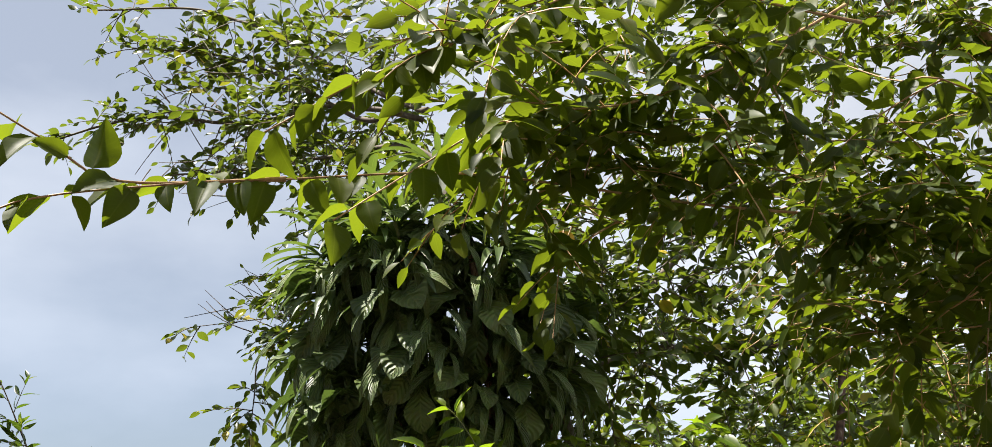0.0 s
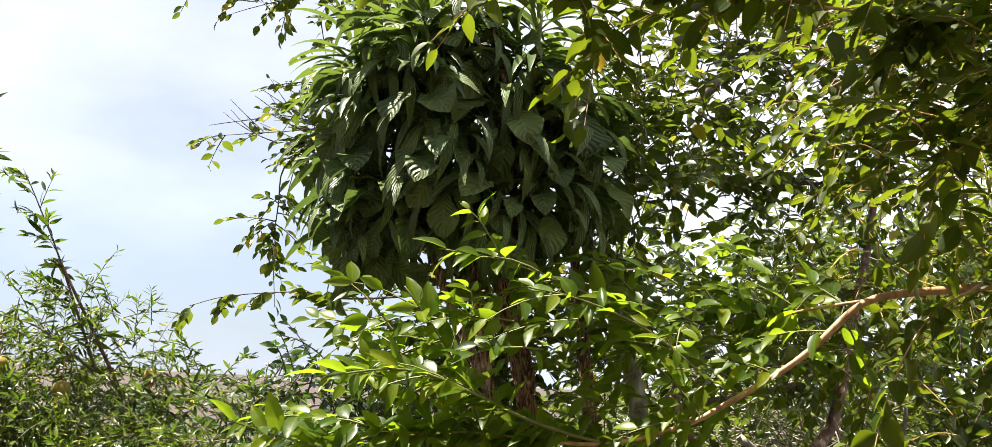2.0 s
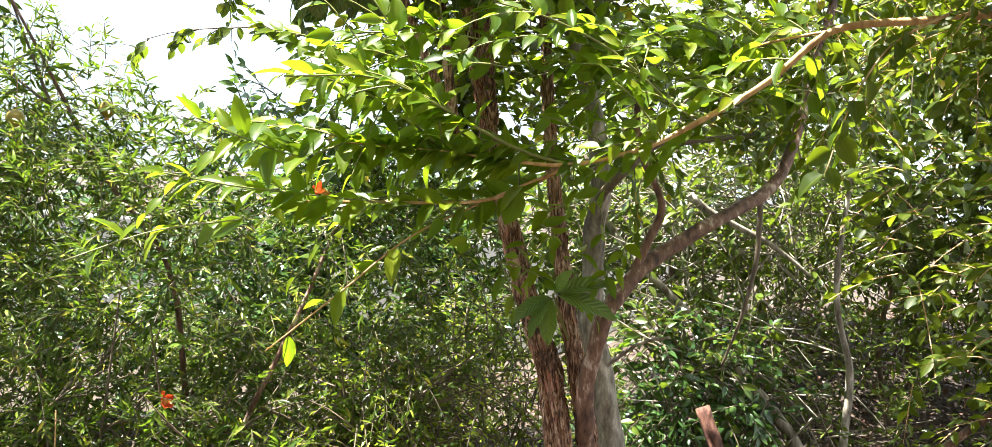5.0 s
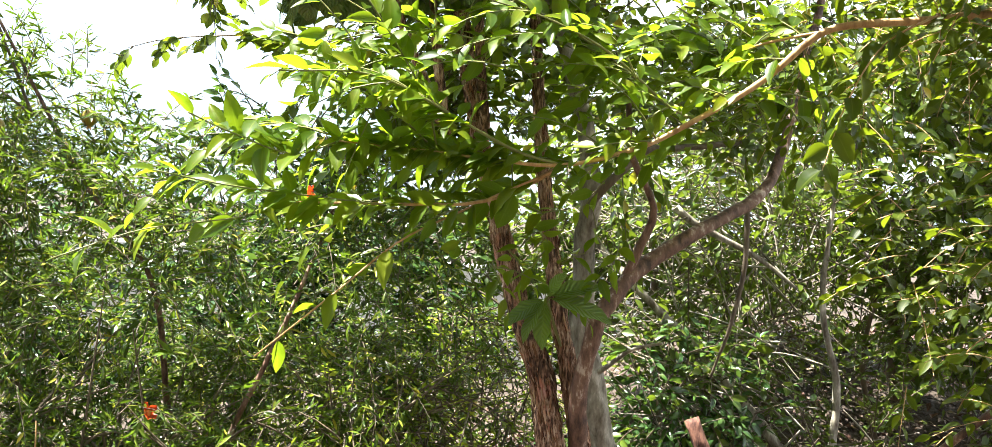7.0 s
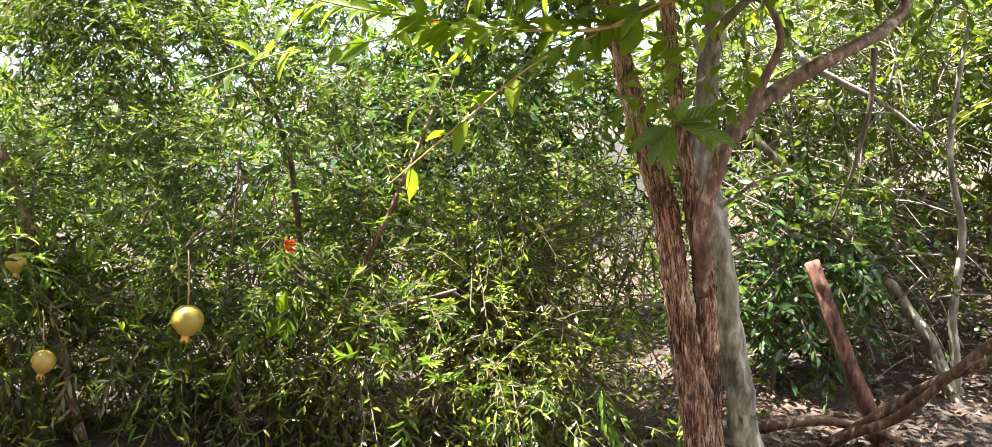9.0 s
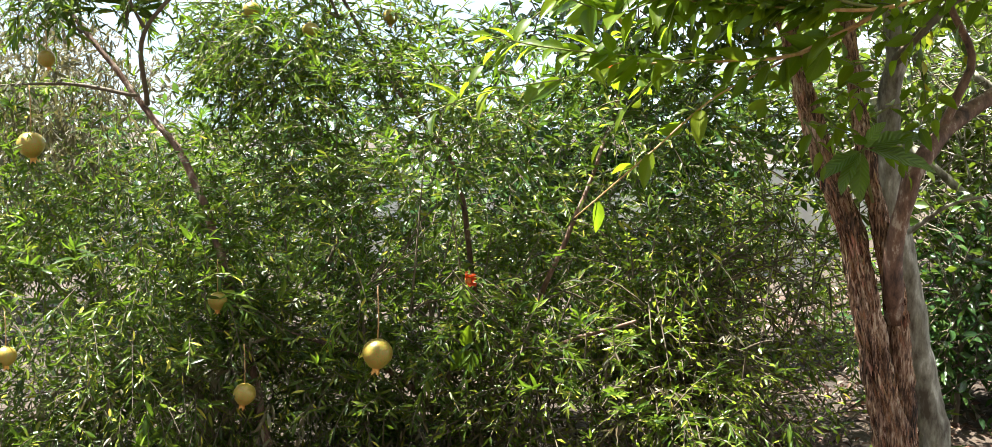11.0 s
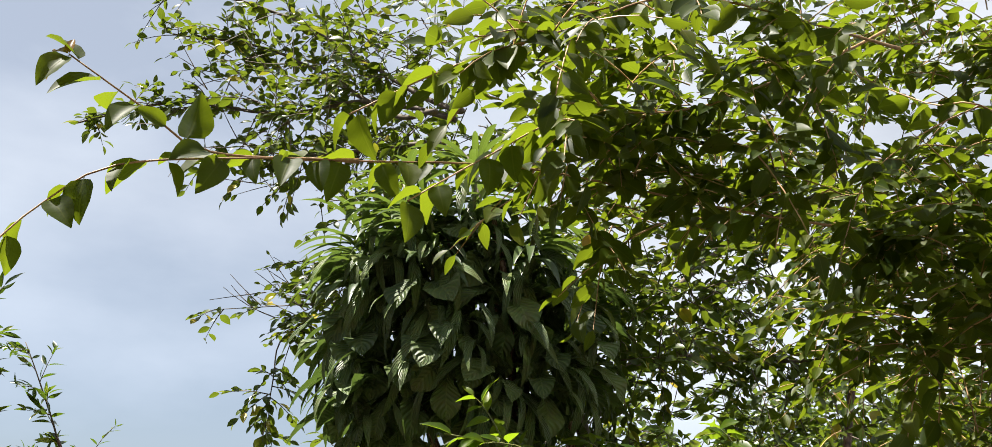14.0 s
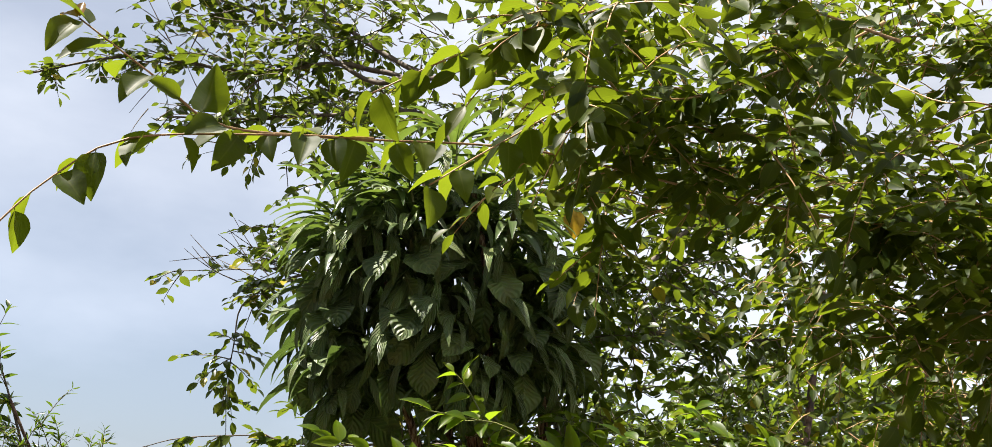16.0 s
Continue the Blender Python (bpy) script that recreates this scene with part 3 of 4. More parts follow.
def bark_strips(parent, pts, r0, r1, power, count, low, high):
    """Loose strips of bark that stand off a trunk."""
    line = curve_points(pts, 0.016)
    strips = Leaves(leaf_shape(lambda v: 0.16 * (math.sin(v * math.pi) ** 0.4) + 0.02, 3, 1, -0.35, -0.06))
    for i in range(count):
        f = rng.uniform(low, high)
        p, d = along(line, f)
        a = unit(np.cross(d, (0.31, 0.77, 0.55)))
        b = np.cross(d, a)
        q = rng.uniform(0, 2 * math.pi)
        out = math.cos(q) * a + math.sin(q) * b
        r = r0 + (r1 - r0) * f ** power
        strips.add(p + out * r * rng.uniform(0.9, 1.08), (d if rng.uniform() < 0.5 else -d) + out * rng.uniform(0.0, 0.12) + rng.normal(0, 0.05, 3), out + rng.normal(0, 0.25, 3), rng.uniform(0.012, 0.05), rng.uniform(0.2, 0.6))
    put("bark", strips.mesh("bark"), M_STRIP, parent, "loose strips of red-brown bark", "stuff")


bark_strips(tree, [(0.5, 2.93, -0.05), (0.44, 2.95, 0.32), (0.38, 2.97, 0.58), (0.32, 3.0, 0.87), (0.27, 3.02, 1.01), (0.18, 3.05, 1.26), (0.07, 3.02, 1.65), (0.0, 2.98, 2.0), (-0.05, 2.96, 2.6)], 0.05, 0.012, 0.75, 3000, 0.0, 0.8)
bark_strips(tree, [(0.53, 3.04, -0.05), (0.49, 3.04, 0.29), (0.46, 3.03, 0.57), (0.42, 3.0, 0.8), (0.35, 3.04, 1.1), (0.28, 3.08, 1.5), (0.22, 3.06, 1.95), (0.16, 3.05, 2.45)], 0.046, 0.01, 0.6, 1200, 0.0, 0.7)
crown = Leaves(S_ELLIPSE)
BRANCHES = [
    [(-0.24, 3.4, 3.21), (-0.63, 3.6, 3.37), (-1.05, 3.8, 3.4), (-1.56, 3.9, 3.49), (-2.0, 3.9, 3.38)],
    [(-0.3, 3.3, 3.2), (-0.5, 3.5, 3.27), (-0.91, 3.8, 3.61), (-1.24, 3.9, 3.78), (-1.62, 3.9, 3.83)],
    [(-0.2, 3.3, 3.2), (-0.41, 3.5, 3.36), (-0.93, 3.8, 3.8), (-1.35, 3.9, 4.01), (-1.8, 3.9, 4.03)],
    [(-0.05, 2.98, 2.55), (-0.2, 3.2, 3.0), (-0.66, 3.6, 3.15), (-1.02, 3.8, 3.19), (-1.38, 3.9, 3.22)],
    [(-0.1, 3.1, 2.5), (-0.56, 3.8, 2.58), (-0.8, 3.95, 2.61), (-1.05, 4.0, 2.6), (-1.29, 4.0, 2.58)],
    [(-0.6, 3.8, 2.58), (-0.83, 3.9, 2.54), (-0.99, 4.0, 2.45), (-1.0, 4.0, 2.29), (-1.02, 4.0, 2.04)],
    [(0.0, 3.1, 1.9), (-0.55, 3.5, 1.89), (-0.76, 3.55, 1.91), (-1.03, 3.6, 1.89), (-1.17, 3.6, 1.85)],
    [(0.2, 3.2, 2.2), (0.6, 3.5, 2.35), (1.0, 3.8, 2.4), (1.6, 4.1, 2.5)],
    [(0.5, 3.4, 2.5), (0.9, 3.7, 2.9), (1.4, 3.9, 3.2), (1.9, 4.0, 3.4)],
    [(0.5, 3.5, 3.2), (0.4, 3.7, 3.7), (0.1, 3.9, 4.2)],
]
for k, pts in enumerate(BRANCHES):
    stem("branch", pts, 0.006 if k in (4, 5, 6) else 0.012, 0.0015 if k in (4, 5, 6) else 0.004, M_DARKTWIG, tree, sides=6, knobs=0.1, wobble=0.8)
    line = curve_points(pts)
    for i in range({4: 16, 5: 30, 6: 13, 0: 44, 1: 44, 2: 44, 3: 44}.get(k, 50)):
        p, d = along(line, rng.uniform(0.5 if k in (4, 6) else 0.25, 1.0))
        crown.spray(p, d * 0.6 + rng.normal(0, 0.3 if k == 6 else 0.6, 3) * (1, 0.8, 0.7), rng.uniform(0.05, 0.1) if k == 6 else rng.uniform(0.08, 0.22), int(rng.integers(5, 9)), 0.07, 0.15, 0.9, 0.7)
for centre, radii, n in [((-0.6, 3.8, 3.5), (0.85, 0.4, 0.5), 120), ((0.2, 3.7, 3.7), (0.9, 0.5, 0.6), 150), ((1.0, 3.9, 2.5), (1.0, 0.5, 0.9), 220), ((1.4, 4.1, 3.7), (0.9, 0.5, 0.7), 170), ((-0.05, 3.4, 1.95), (0.38, 0.25, 0.25), 120), ((-0.3, 3.6, 1.75), (0.32, 0.2, 0.2), 60), ((0.12, 3.6, 1.68), (0.3, 0.15, 0.2), 50), ((0.9, 3.7, 1.8), (0.6, 0.4, 0.3), 110), ((-0.5, 3.5, 2.75), (0.3, 0.3, 0.35), 70), ((0.42, 3.2, 2.4), (0.26, 0.2, 0.5), 150), ((0.9, 3.7, 2.72), (0.45, 0.2, 0.35), 110)]:
    for p, q in ball(n, centre, radii):
        crown.spray(p, q * 0.7 + rng.normal(0, 0.5, 3) + (0, 0, 0.1), rng.uniform(0.12, 0.28), int(rng.integers(7, 12)), 0.068, 0.2, 0.9, 0.6)
for p, q in ball(170, (-0.75, 3.75, 3.4), (0.8, 0.35, 0.5)):
    crown.spray(p, np.array((-0.5, 0, 0.15)) + rng.normal(0, 0.7, 3), rng.uniform(0.1, 0.24), int(rng.integers(0, 3)), 0.06, 0.1, 0.9, 0.6, bend=rng.uniform(-0.2, 0.3))
for p, q in ball(26, (-0.85, 3.95, 2.6), (0.3, 0.15, 0.1)):
    crown.spray(p, np.array((-0.8, 0, 0.45)) + rng.normal(0, 0.35, 3), rng.uniform(0.12, 0.3), int(rng.integers(0, 3)), 0.05, 0.1, 0.9, 0.6, bend=rng.uniform(-0.2, 0.2))
put("crown", crown.mesh("crown"), M_CROWN, tree, "small oval glossy green leaves", "stuff")
put("brushwood", crown.twig_mesh("brushwood"), M_DARKTWIG, tree, "thin dark twigs", "stuff")

# ---- the plant with large drooping leaves in the tree ----
epiphyte = thing("climbing_plant", "dark green plant with large drooping ribbed leaves on the trunk", "plant", (-0.05, 2.92, 2.0))
for pts in ([(0.0, 2.95, 1.55), (-0.06, 2.88, 1.9), (-0.12, 2.85, 2.3), (-0.2, 2.86, 2.72)], [(0.1, 2.98, 1.6), (0.06, 2.88, 1.95), (0.02, 2.84, 2.35), (-0.05, 2.88, 2.7)], [(-0.02, 2.98, 1.6), (-0.2, 2.92, 2.0), (-0.3, 2.95, 2.4)]):
    stem("stem", pts, 0.016, 0.009, M_SHAGGY, epiphyte, "reddish scaly stem", 8)
droop, broad = Leaves(S_DROOP), Leaves(S_BROAD)
strap, fringe = Leaves(S_STRAP), Leaves(S_FRINGE)
TUFTS = [(-0.3, 2.86, 2.56), (-0.12, 2.85, 2.6), (0.04, 2.92, 2.52), (-0.4, 2.9, 2.42), (-0.2, 2.8, 2.4), (0.02, 2.84, 2.36), (-0.42, 2.92, 2.22), (-0.14, 2.78, 2.22), (0.1, 2.9, 2.16), (-0.3, 2.82, 2.12), (0.2, 2.96, 2.42), (-0.02, 2.82, 2.1), (0.2, 2.96, 2.22), (-0.38, 2.9, 2.04)]
for c in TUFTS:
    turn = rng.uniform(0, 1)
    for i in range(24):
        a = 2 * math.pi * (turn + i * 0.382 + rng.uniform(-0.06, 0.06))
        out = np.array((math.cos(a), math.sin(a), 0))
        rise = 0.9 - 1.7 * i / 24 + rng.uniform(-0.3, 0.3)
        store = broad if i % 4 == 0 else droop
        store.add(np.array(c) + out * 0.015 + (0, 0, 0.05 - 0.12 * i / 24), out + np.array((0, 0, rise)), np.array((0, 0, 1)) - out * rise + rng.normal(0, 0.4, 3), rng.uniform(0.12, 0.22), rng.uniform(0.85, 1.15))
    for i in range(34):
        a = rng.uniform(0, 2 * math.pi)
        out = np.array((math.cos(a), math.sin(a), 0))
        fringe.add(np.array(c) + out * 0.03 + (0, 0, rng.uniform(-0.1, 0.12)), out + (0, 0, rng.uniform(-0.5, 0.9)), np.array((0, 0, 1)) + rng.normal(0, 0.25, 3), rng.uniform(0.16, 0.28))
for store in (droop, broad):
    order = np.random.default_rng(3).permutation(len(store.at))
    for values in (store.at, store.way, store.face, store.size):
        values[:] = [values[i] for i in order]
# two upright shoots carry rosettes of long narrow leaves
for foot, tip in (((-0.3, 2.86, 2.5), (-0.32, 2.84, 2.74)), ((-0.12, 2.85, 2.55), (-0.1, 2.84, 2.78)), ((-0.42, 2.9, 2.4), (-0.46, 2.88, 2.6)), ((-0.2, 2.78, 2.42), (-0.22, 2.74, 2.6)), ((0.06, 2.84, 2.46), (0.1, 2.8, 2.66))):
    stem("shoot", [foot, tuple((np.array(foot) + tip) / 2 + (0.01, 0, 0)), tip], 0.011, 0.006, M_GREENTWIG, epiphyte, "thick pale green shoot", 8)
    for i in range(38):
        a = 2 * math.pi * (i * 0.382 + rng.uniform(-0.08, 0.08))
        f = rng.uniform(0.05, 1.0)
        out = np.array((math.cos(a), math.sin(a), 0))
        strap.add(np.array(foot) * (1 - f) + np.array(tip) * f, out * (1.1 - 0.7 * f) + (0, 0, 0.35 + 0.8 * f), -out * 0.8 + np.array((0, 0, 1)) + rng.normal(0, 0.2, 3), rng.uniform(0.16, 0.29))
for c in TUFTS[2:5]:
    for i in range(14):
        a = rng.uniform(0, 2 * math.pi)
        out = np.array((math.cos(a), math.sin(a), 0))
        strap.add(np.array(c) + (0, 0, rng.uniform(0.0, 0.12)), out * rng.uniform(0.3, 0.9) + (0, 0, rng.uniform(0.4, 1.0)), -out * 0.8 + np.array((0, 0, 1)) + rng.normal(0, 0.2, 3), rng.uniform(0.17, 0.28))

# ---- the shrub whose boughs hang over the camera and in front of the tree ----
bough = thing("overhanging_shrub", "broad shrub with orange-brown boughs and pointed oval leaves", "shrub", (2.3, 2.2, 0))
stem("stem", [(2.3, 2.2, -0.05), (2.25, 2.25, 0.8), (2.1, 2.3, 1.5), (1.85, 2.4, 2.0), (1.6, 2.35, 2.5), (1.3, 2.3, 2.9)], 0.05, 0.014, M_TWIG, bough, sides=12)
near, lime = Leaves(S_OVATE), Leaves(S_LONG)
near_far, lime_far = Leaves(S_OVATE_LOW), Leaves(S_LONG_LOW)
NEAR_TWIGS = [
    [(1.9, 2.35, 2.0), (1.14, 2.0, 2.32), (0.81, 1.9, 2.31), (0.52, 1.8, 2.31), (0.12, 1.6, 2.31), (-0.15, 1.4, 2.24), (-0.27, 1.27, 2.19), (-0.43, 1.18, 2.14), (-0.5, 1.14, 2.07), (-0.54, 1.1, 1.99), (-0.58, 1.06, 1.89)],
    [(-0.15, 1.4, 2.24), (-0.33, 1.25, 2.19), (-0.41, 1.2, 2.23), (-0.51, 1.15, 2.29)],
    [(0.9, 1.95, 2.75), (0.41, 1.55, 2.63), (0.18, 1.4, 2.48), (0.01, 1.3, 2.36), (-0.14, 1.25, 2.25)],
    [(0.89, 2.0, 2.82), (0.74, 1.9, 2.7), (0.42, 1.65, 2.46), (0.19, 1.5, 2.37), (0.05, 1.4, 2.25), (-0.05, 1.3, 2.14)],
    [(1.6, 2.35, 2.5), (0.94, 1.6, 2.43), (0.85, 1.7, 2.5), (0.74, 1.9, 2.68)],
    [(1.6, 2.35, 2.5), (1.29, 2.3, 2.9), (1.14, 2.3, 2.8), (1.01, 2.3, 2.78)],
    [(1.16, 2.5, 1.9), (1.0, 2.4, 1.8), (0.9, 2.33, 1.65), (0.85, 2.3, 1.5)],
]
for k, pts in enumerate(NEAR_TWIGS):
    stem("bough", pts, 0.005 if k else 0.008, 0.0012, M_TWIG, bough, sides=6, knobs=0.1, step=0.03, wobble=0.3, power=0.35)
    line = curve_points(pts, 0.02)
    length = np.linalg.norm(np.diff(line, axis=0), axis=1).sum()
    n = int(length / 0.032)
    for i in range(n, 0, -1):
        f = 0.12 + 0.88 * min(1.0, (i + rng.uniform(-0.45, 0.45)) / n)
        if rng.uniform() < 0.1:
            continue
        p, d = along(line, f)
        s = unit(np.cross(d, (0, -0.6, 0.8))) * (1 if i % 2 else -1)
        near.add(p, d * rng.uniform(0.1, 0.8) + s * 0.6 + np.array((0, 0, rng.uniform(-1.0, 0.05))) + rng.normal(0, 0.28, 3), s * 0.4 + np.array((0, -0.5, 0.7)) + rng.normal(0, 0.4, 3), rng.uniform(0.045, 0.078), rng.uniform(0.9, 1.25))
    for i in range(int(length / 0.06)):
        if k in (1, 6):
            break
        p, d = along(line, rng.uniform(0.12, 0.42 if k == 0 else 0.8))
        near_far.spray(p, d * 0.6 + rng.normal(0, 0.45, 3), rng.uniform(0.1, 0.22), int(rng.integers(5, 9)), 0.074, 0.35, 0.9, 0.55, face=(0, -0.4, 0.8), stray=0.35)
for centre, radii, n in [((1.1, 2.45, 2.36), (0.35, 0.35, 0.3), 200), ((1.2, 3.1, 2.0), (0.3, 0.2, 0.3), 60), ((1.5, 2.5, 2.1), (0.35, 0.4, 0.46), 110), ((0.4, 1.8, 2.62), (0.4, 0.3, 0.25), 55), ((1.05, 2.2, 2.92), (0.45, 0.3, 0.25), 80), ((0.45, 1.85, 2.38), (0.36, 0.25, 0.12), 70), ((1.45, 2.7, 1.5), (0.32, 0.4, 0.75), 130), ((1.0, 1.9, 2.2), (0.22, 0.2, 0.3), 50)]:
    for p, q in ball(n, centre, radii):
        near_far_size = 0.078 if centre[1] < 2 else 0.066
        near_far.spray(p, np.array((-0.5, -0.3, 0.0)) + rng.normal(0, 0.5, 3), rng.uniform(0.12, 0.25), int(rng.integers(6, 10)), near_far_size, 0.3, 0.9, 0.5)

LIME_TWIGS = [
    ([(1.85, 2.4, 2.0), (1.4, 2.5, 1.93), (1.11, 2.55, 1.89), (0.91, 2.55, 1.85), (0.78, 2.55, 1.73), (0.62, 2.55, 1.62), (0.48, 2.56, 1.54), (0.31, 2.6, 1.49), (0.15, 2.6, 1.49), (0.0, 2.6, 1.5), (-0.22, 2.45, 1.5)], 0.015),
    ([(0.31, 2.6, 1.49), (0.21, 2.75, 1.43), (0.08, 2.7, 1.38), (-0.2, 2.6, 1.36), (-0.38, 2.5, 1.35)], 0.007),
    ([(0.31, 2.6, 1.485), (0.08, 2.75, 1.37), (-0.09, 2.7, 1.27), (-0.25, 2.65, 1.12), (-0.44, 2.7, 0.95)], 0.005),
    ([(0.91, 2.55, 1.85), (0.93, 2.58, 1.86), (0.8, 2.7, 1.84), (0.73, 2.95, 1.82)], 0.007),
    ([(0.62, 2.55, 1.62), (0.53, 2.85, 1.73), (0.43, 2.75, 1.78), (0.27, 2.65, 1.85), (0.05, 2.55, 1.92), (-0.11, 2.5, 1.94)], 0.006),
    ([(0.31, 2.6, 1.49), (0.21, 2.6, 1.51), (0.1, 2.5, 1.55), (-0.12, 2.35, 1.64), (-0.31, 2.2, 1.62)], 0.006),
    ([(0.62, 2.55, 1.62), (0.56, 2.6, 1.65), (0.39, 2.55, 1.77), (0.23, 2.5, 1.83), (0.1, 2.45, 1.85)], 0.006),
    ([(0.0, 2.65, 1.49), (-0.03, 2.55, 1.61), (-0.1, 2.5, 1.73), (-0.18, 2.45, 1.84)], 0.004),
    ([(0.0, 2.65, 1.5), (-0.1, 2.5, 1.58), (-0.19, 2.4, 1.62), (-0.28, 2.3, 1.64)], 0.004),
    ([(-0.22, 2.45, 1.5), (-0.31, 2.4, 1.46), (-0.42, 2.3, 1.49), (-0.49, 2.2, 1.52)], 0.003),
    ([(-0.1, 2.64, 1.36), (-0.29, 2.5, 1.37), (-0.46, 2.4, 1.38), (-0.6, 2.3, 1.4)], 0.003),
    ([(-0.38, 2.5, 1.35), (-0.42, 2.4, 1.31), (-0.6, 2.3, 1.27), (-0.75, 2.2, 1.2)], 0.002),
]
for k, (pts, r) in enumerate(LIME_TWIGS):
    stem("bough", pts, r if k < 2 else r * 0.7, 0.0018, M_TWIG if k < 4 else M_GREENTWIG, bough, sides=8, knobs=0.12, step=0.03, wobble=0.3)
    line = curve_points(pts, 0.02)
    length = np.linalg.norm(np.diff(line, axis=0), axis=1).sum()
    step = {2: 0.11, 6: 0.05, len(LIME_TWIGS) - 1: 0.07}.get(k, 0.024)
    n = int(length / step * (0.7 if k in (3, 4, 5, 6) else 1))
    for i in range(n):
        bare = {0: 0.8, 3: 0.5, 4: 0.4, 5: 0.35, 6: 0.6}.get(k, 0.15)
        f = bare + (1 - bare) * (i + rng.uniform(-0.4, 0.4)) / n
        if rng.uniform() < 0.12:
            continue
        p, d = along(line, min(1, max(0, f)))
        s = unit(np.cross(d, (0, -0.7, 0.7) + rng.normal(0, 0.3, 3))) * (1 if i % 2 else -1)
        lime.add(p, d * 0.75 + s * 0.65 + rng.normal(0, 0.26, 3), np.array((0, -0.4, 0.85)) + rng.normal(0, 0.36, 3), rng.uniform(0.065, 0.112) * (1.15 - 0.3 * f), rng.uniform(0.85, 1.2))
    for i in range(0 if k in (2, 8, 9, 10, 11, 12) else int(length / 0.10)):
        p, d = along(line, rng.uniform(0.45 if k == 0 else 0.1, 0.9))
        lime_far.spray(p, d * 0.4 + np.array((-0.4, 0.35 if k < 2 else 0.12, 0.25)) + rng.normal(0, 0.45, 3), rng.uniform(0.12, 0.26), int(rng.integers(5, 9)), 0.085, 0.2, 0.9, 0.45, face=(0, -0.5, 0.8), stray=0.32)
for centre, radii, n in (((0.5, 3.0, 1.8), (0.6, 0.17, 0.26), 60), ((0.0, 2.55, 1.74), (0.36, 0.2, 0.14), 20), ((0.5, 2.7, 1.8), (0.3, 0.2, 0.14), 14), ((-0.3, 2.45, 1.5), (0.25, 0.2, 0.1), 10)):
    for p, q in ball(n, centre, radii):
        lime_far.spray(p, np.array((-0.75, -0.25, 0.2)) + rng.normal(0, 0.35, 3), rng.uniform(0.14, 0.28), int(rng.integers(6, 9)), 0.088, 0.15, 0.85, 0.4, face=(0, -0.35, 0.85), stray=0.28)
for p, q in ball(16, (0.28, 2.85, 1.36), (0.27, 0.08, 0.2)):
    lime_far.spray(p, np.array((-0.3, -0.2, -0.3)) + rng.normal(0, 0.5, 3), rng.uniform(0.06, 0.16), int(rng.integers(3, 6)), 0.075, 0.4, 0.9, 0.5, face=(0, -0.5, 0.7), stray=0.35)
for way in ((0.3, -0.2, -0.9), (-0.5, -0.2, -0.7), (0.1, -0.3, 0.5)):
    lime.add((-0.82, 3.0, 0.5), way, (0, -1, 0.5), 0.085, 1.2)
put("foliage", near_far.mesh("foliage"), M_NEAR_JOINED, bough, "dark green pointed leaves", "stuff")
put("foliage", lime_far.mesh("foliage"), M_LIME_JOINED, bough, "bright yellow-green young leaves", "stuff")
put("brushwood", near_far.twig_mesh("brushwood", 0.002, 0.001), M_TWIG, bough, "thin brown twigs", "stuff")
put("brushwood", lime_far.twig_mesh("brushwood", 0.0028, 0.0012), M_GREENTWIG, bough, "thin green twigs", "stuff")


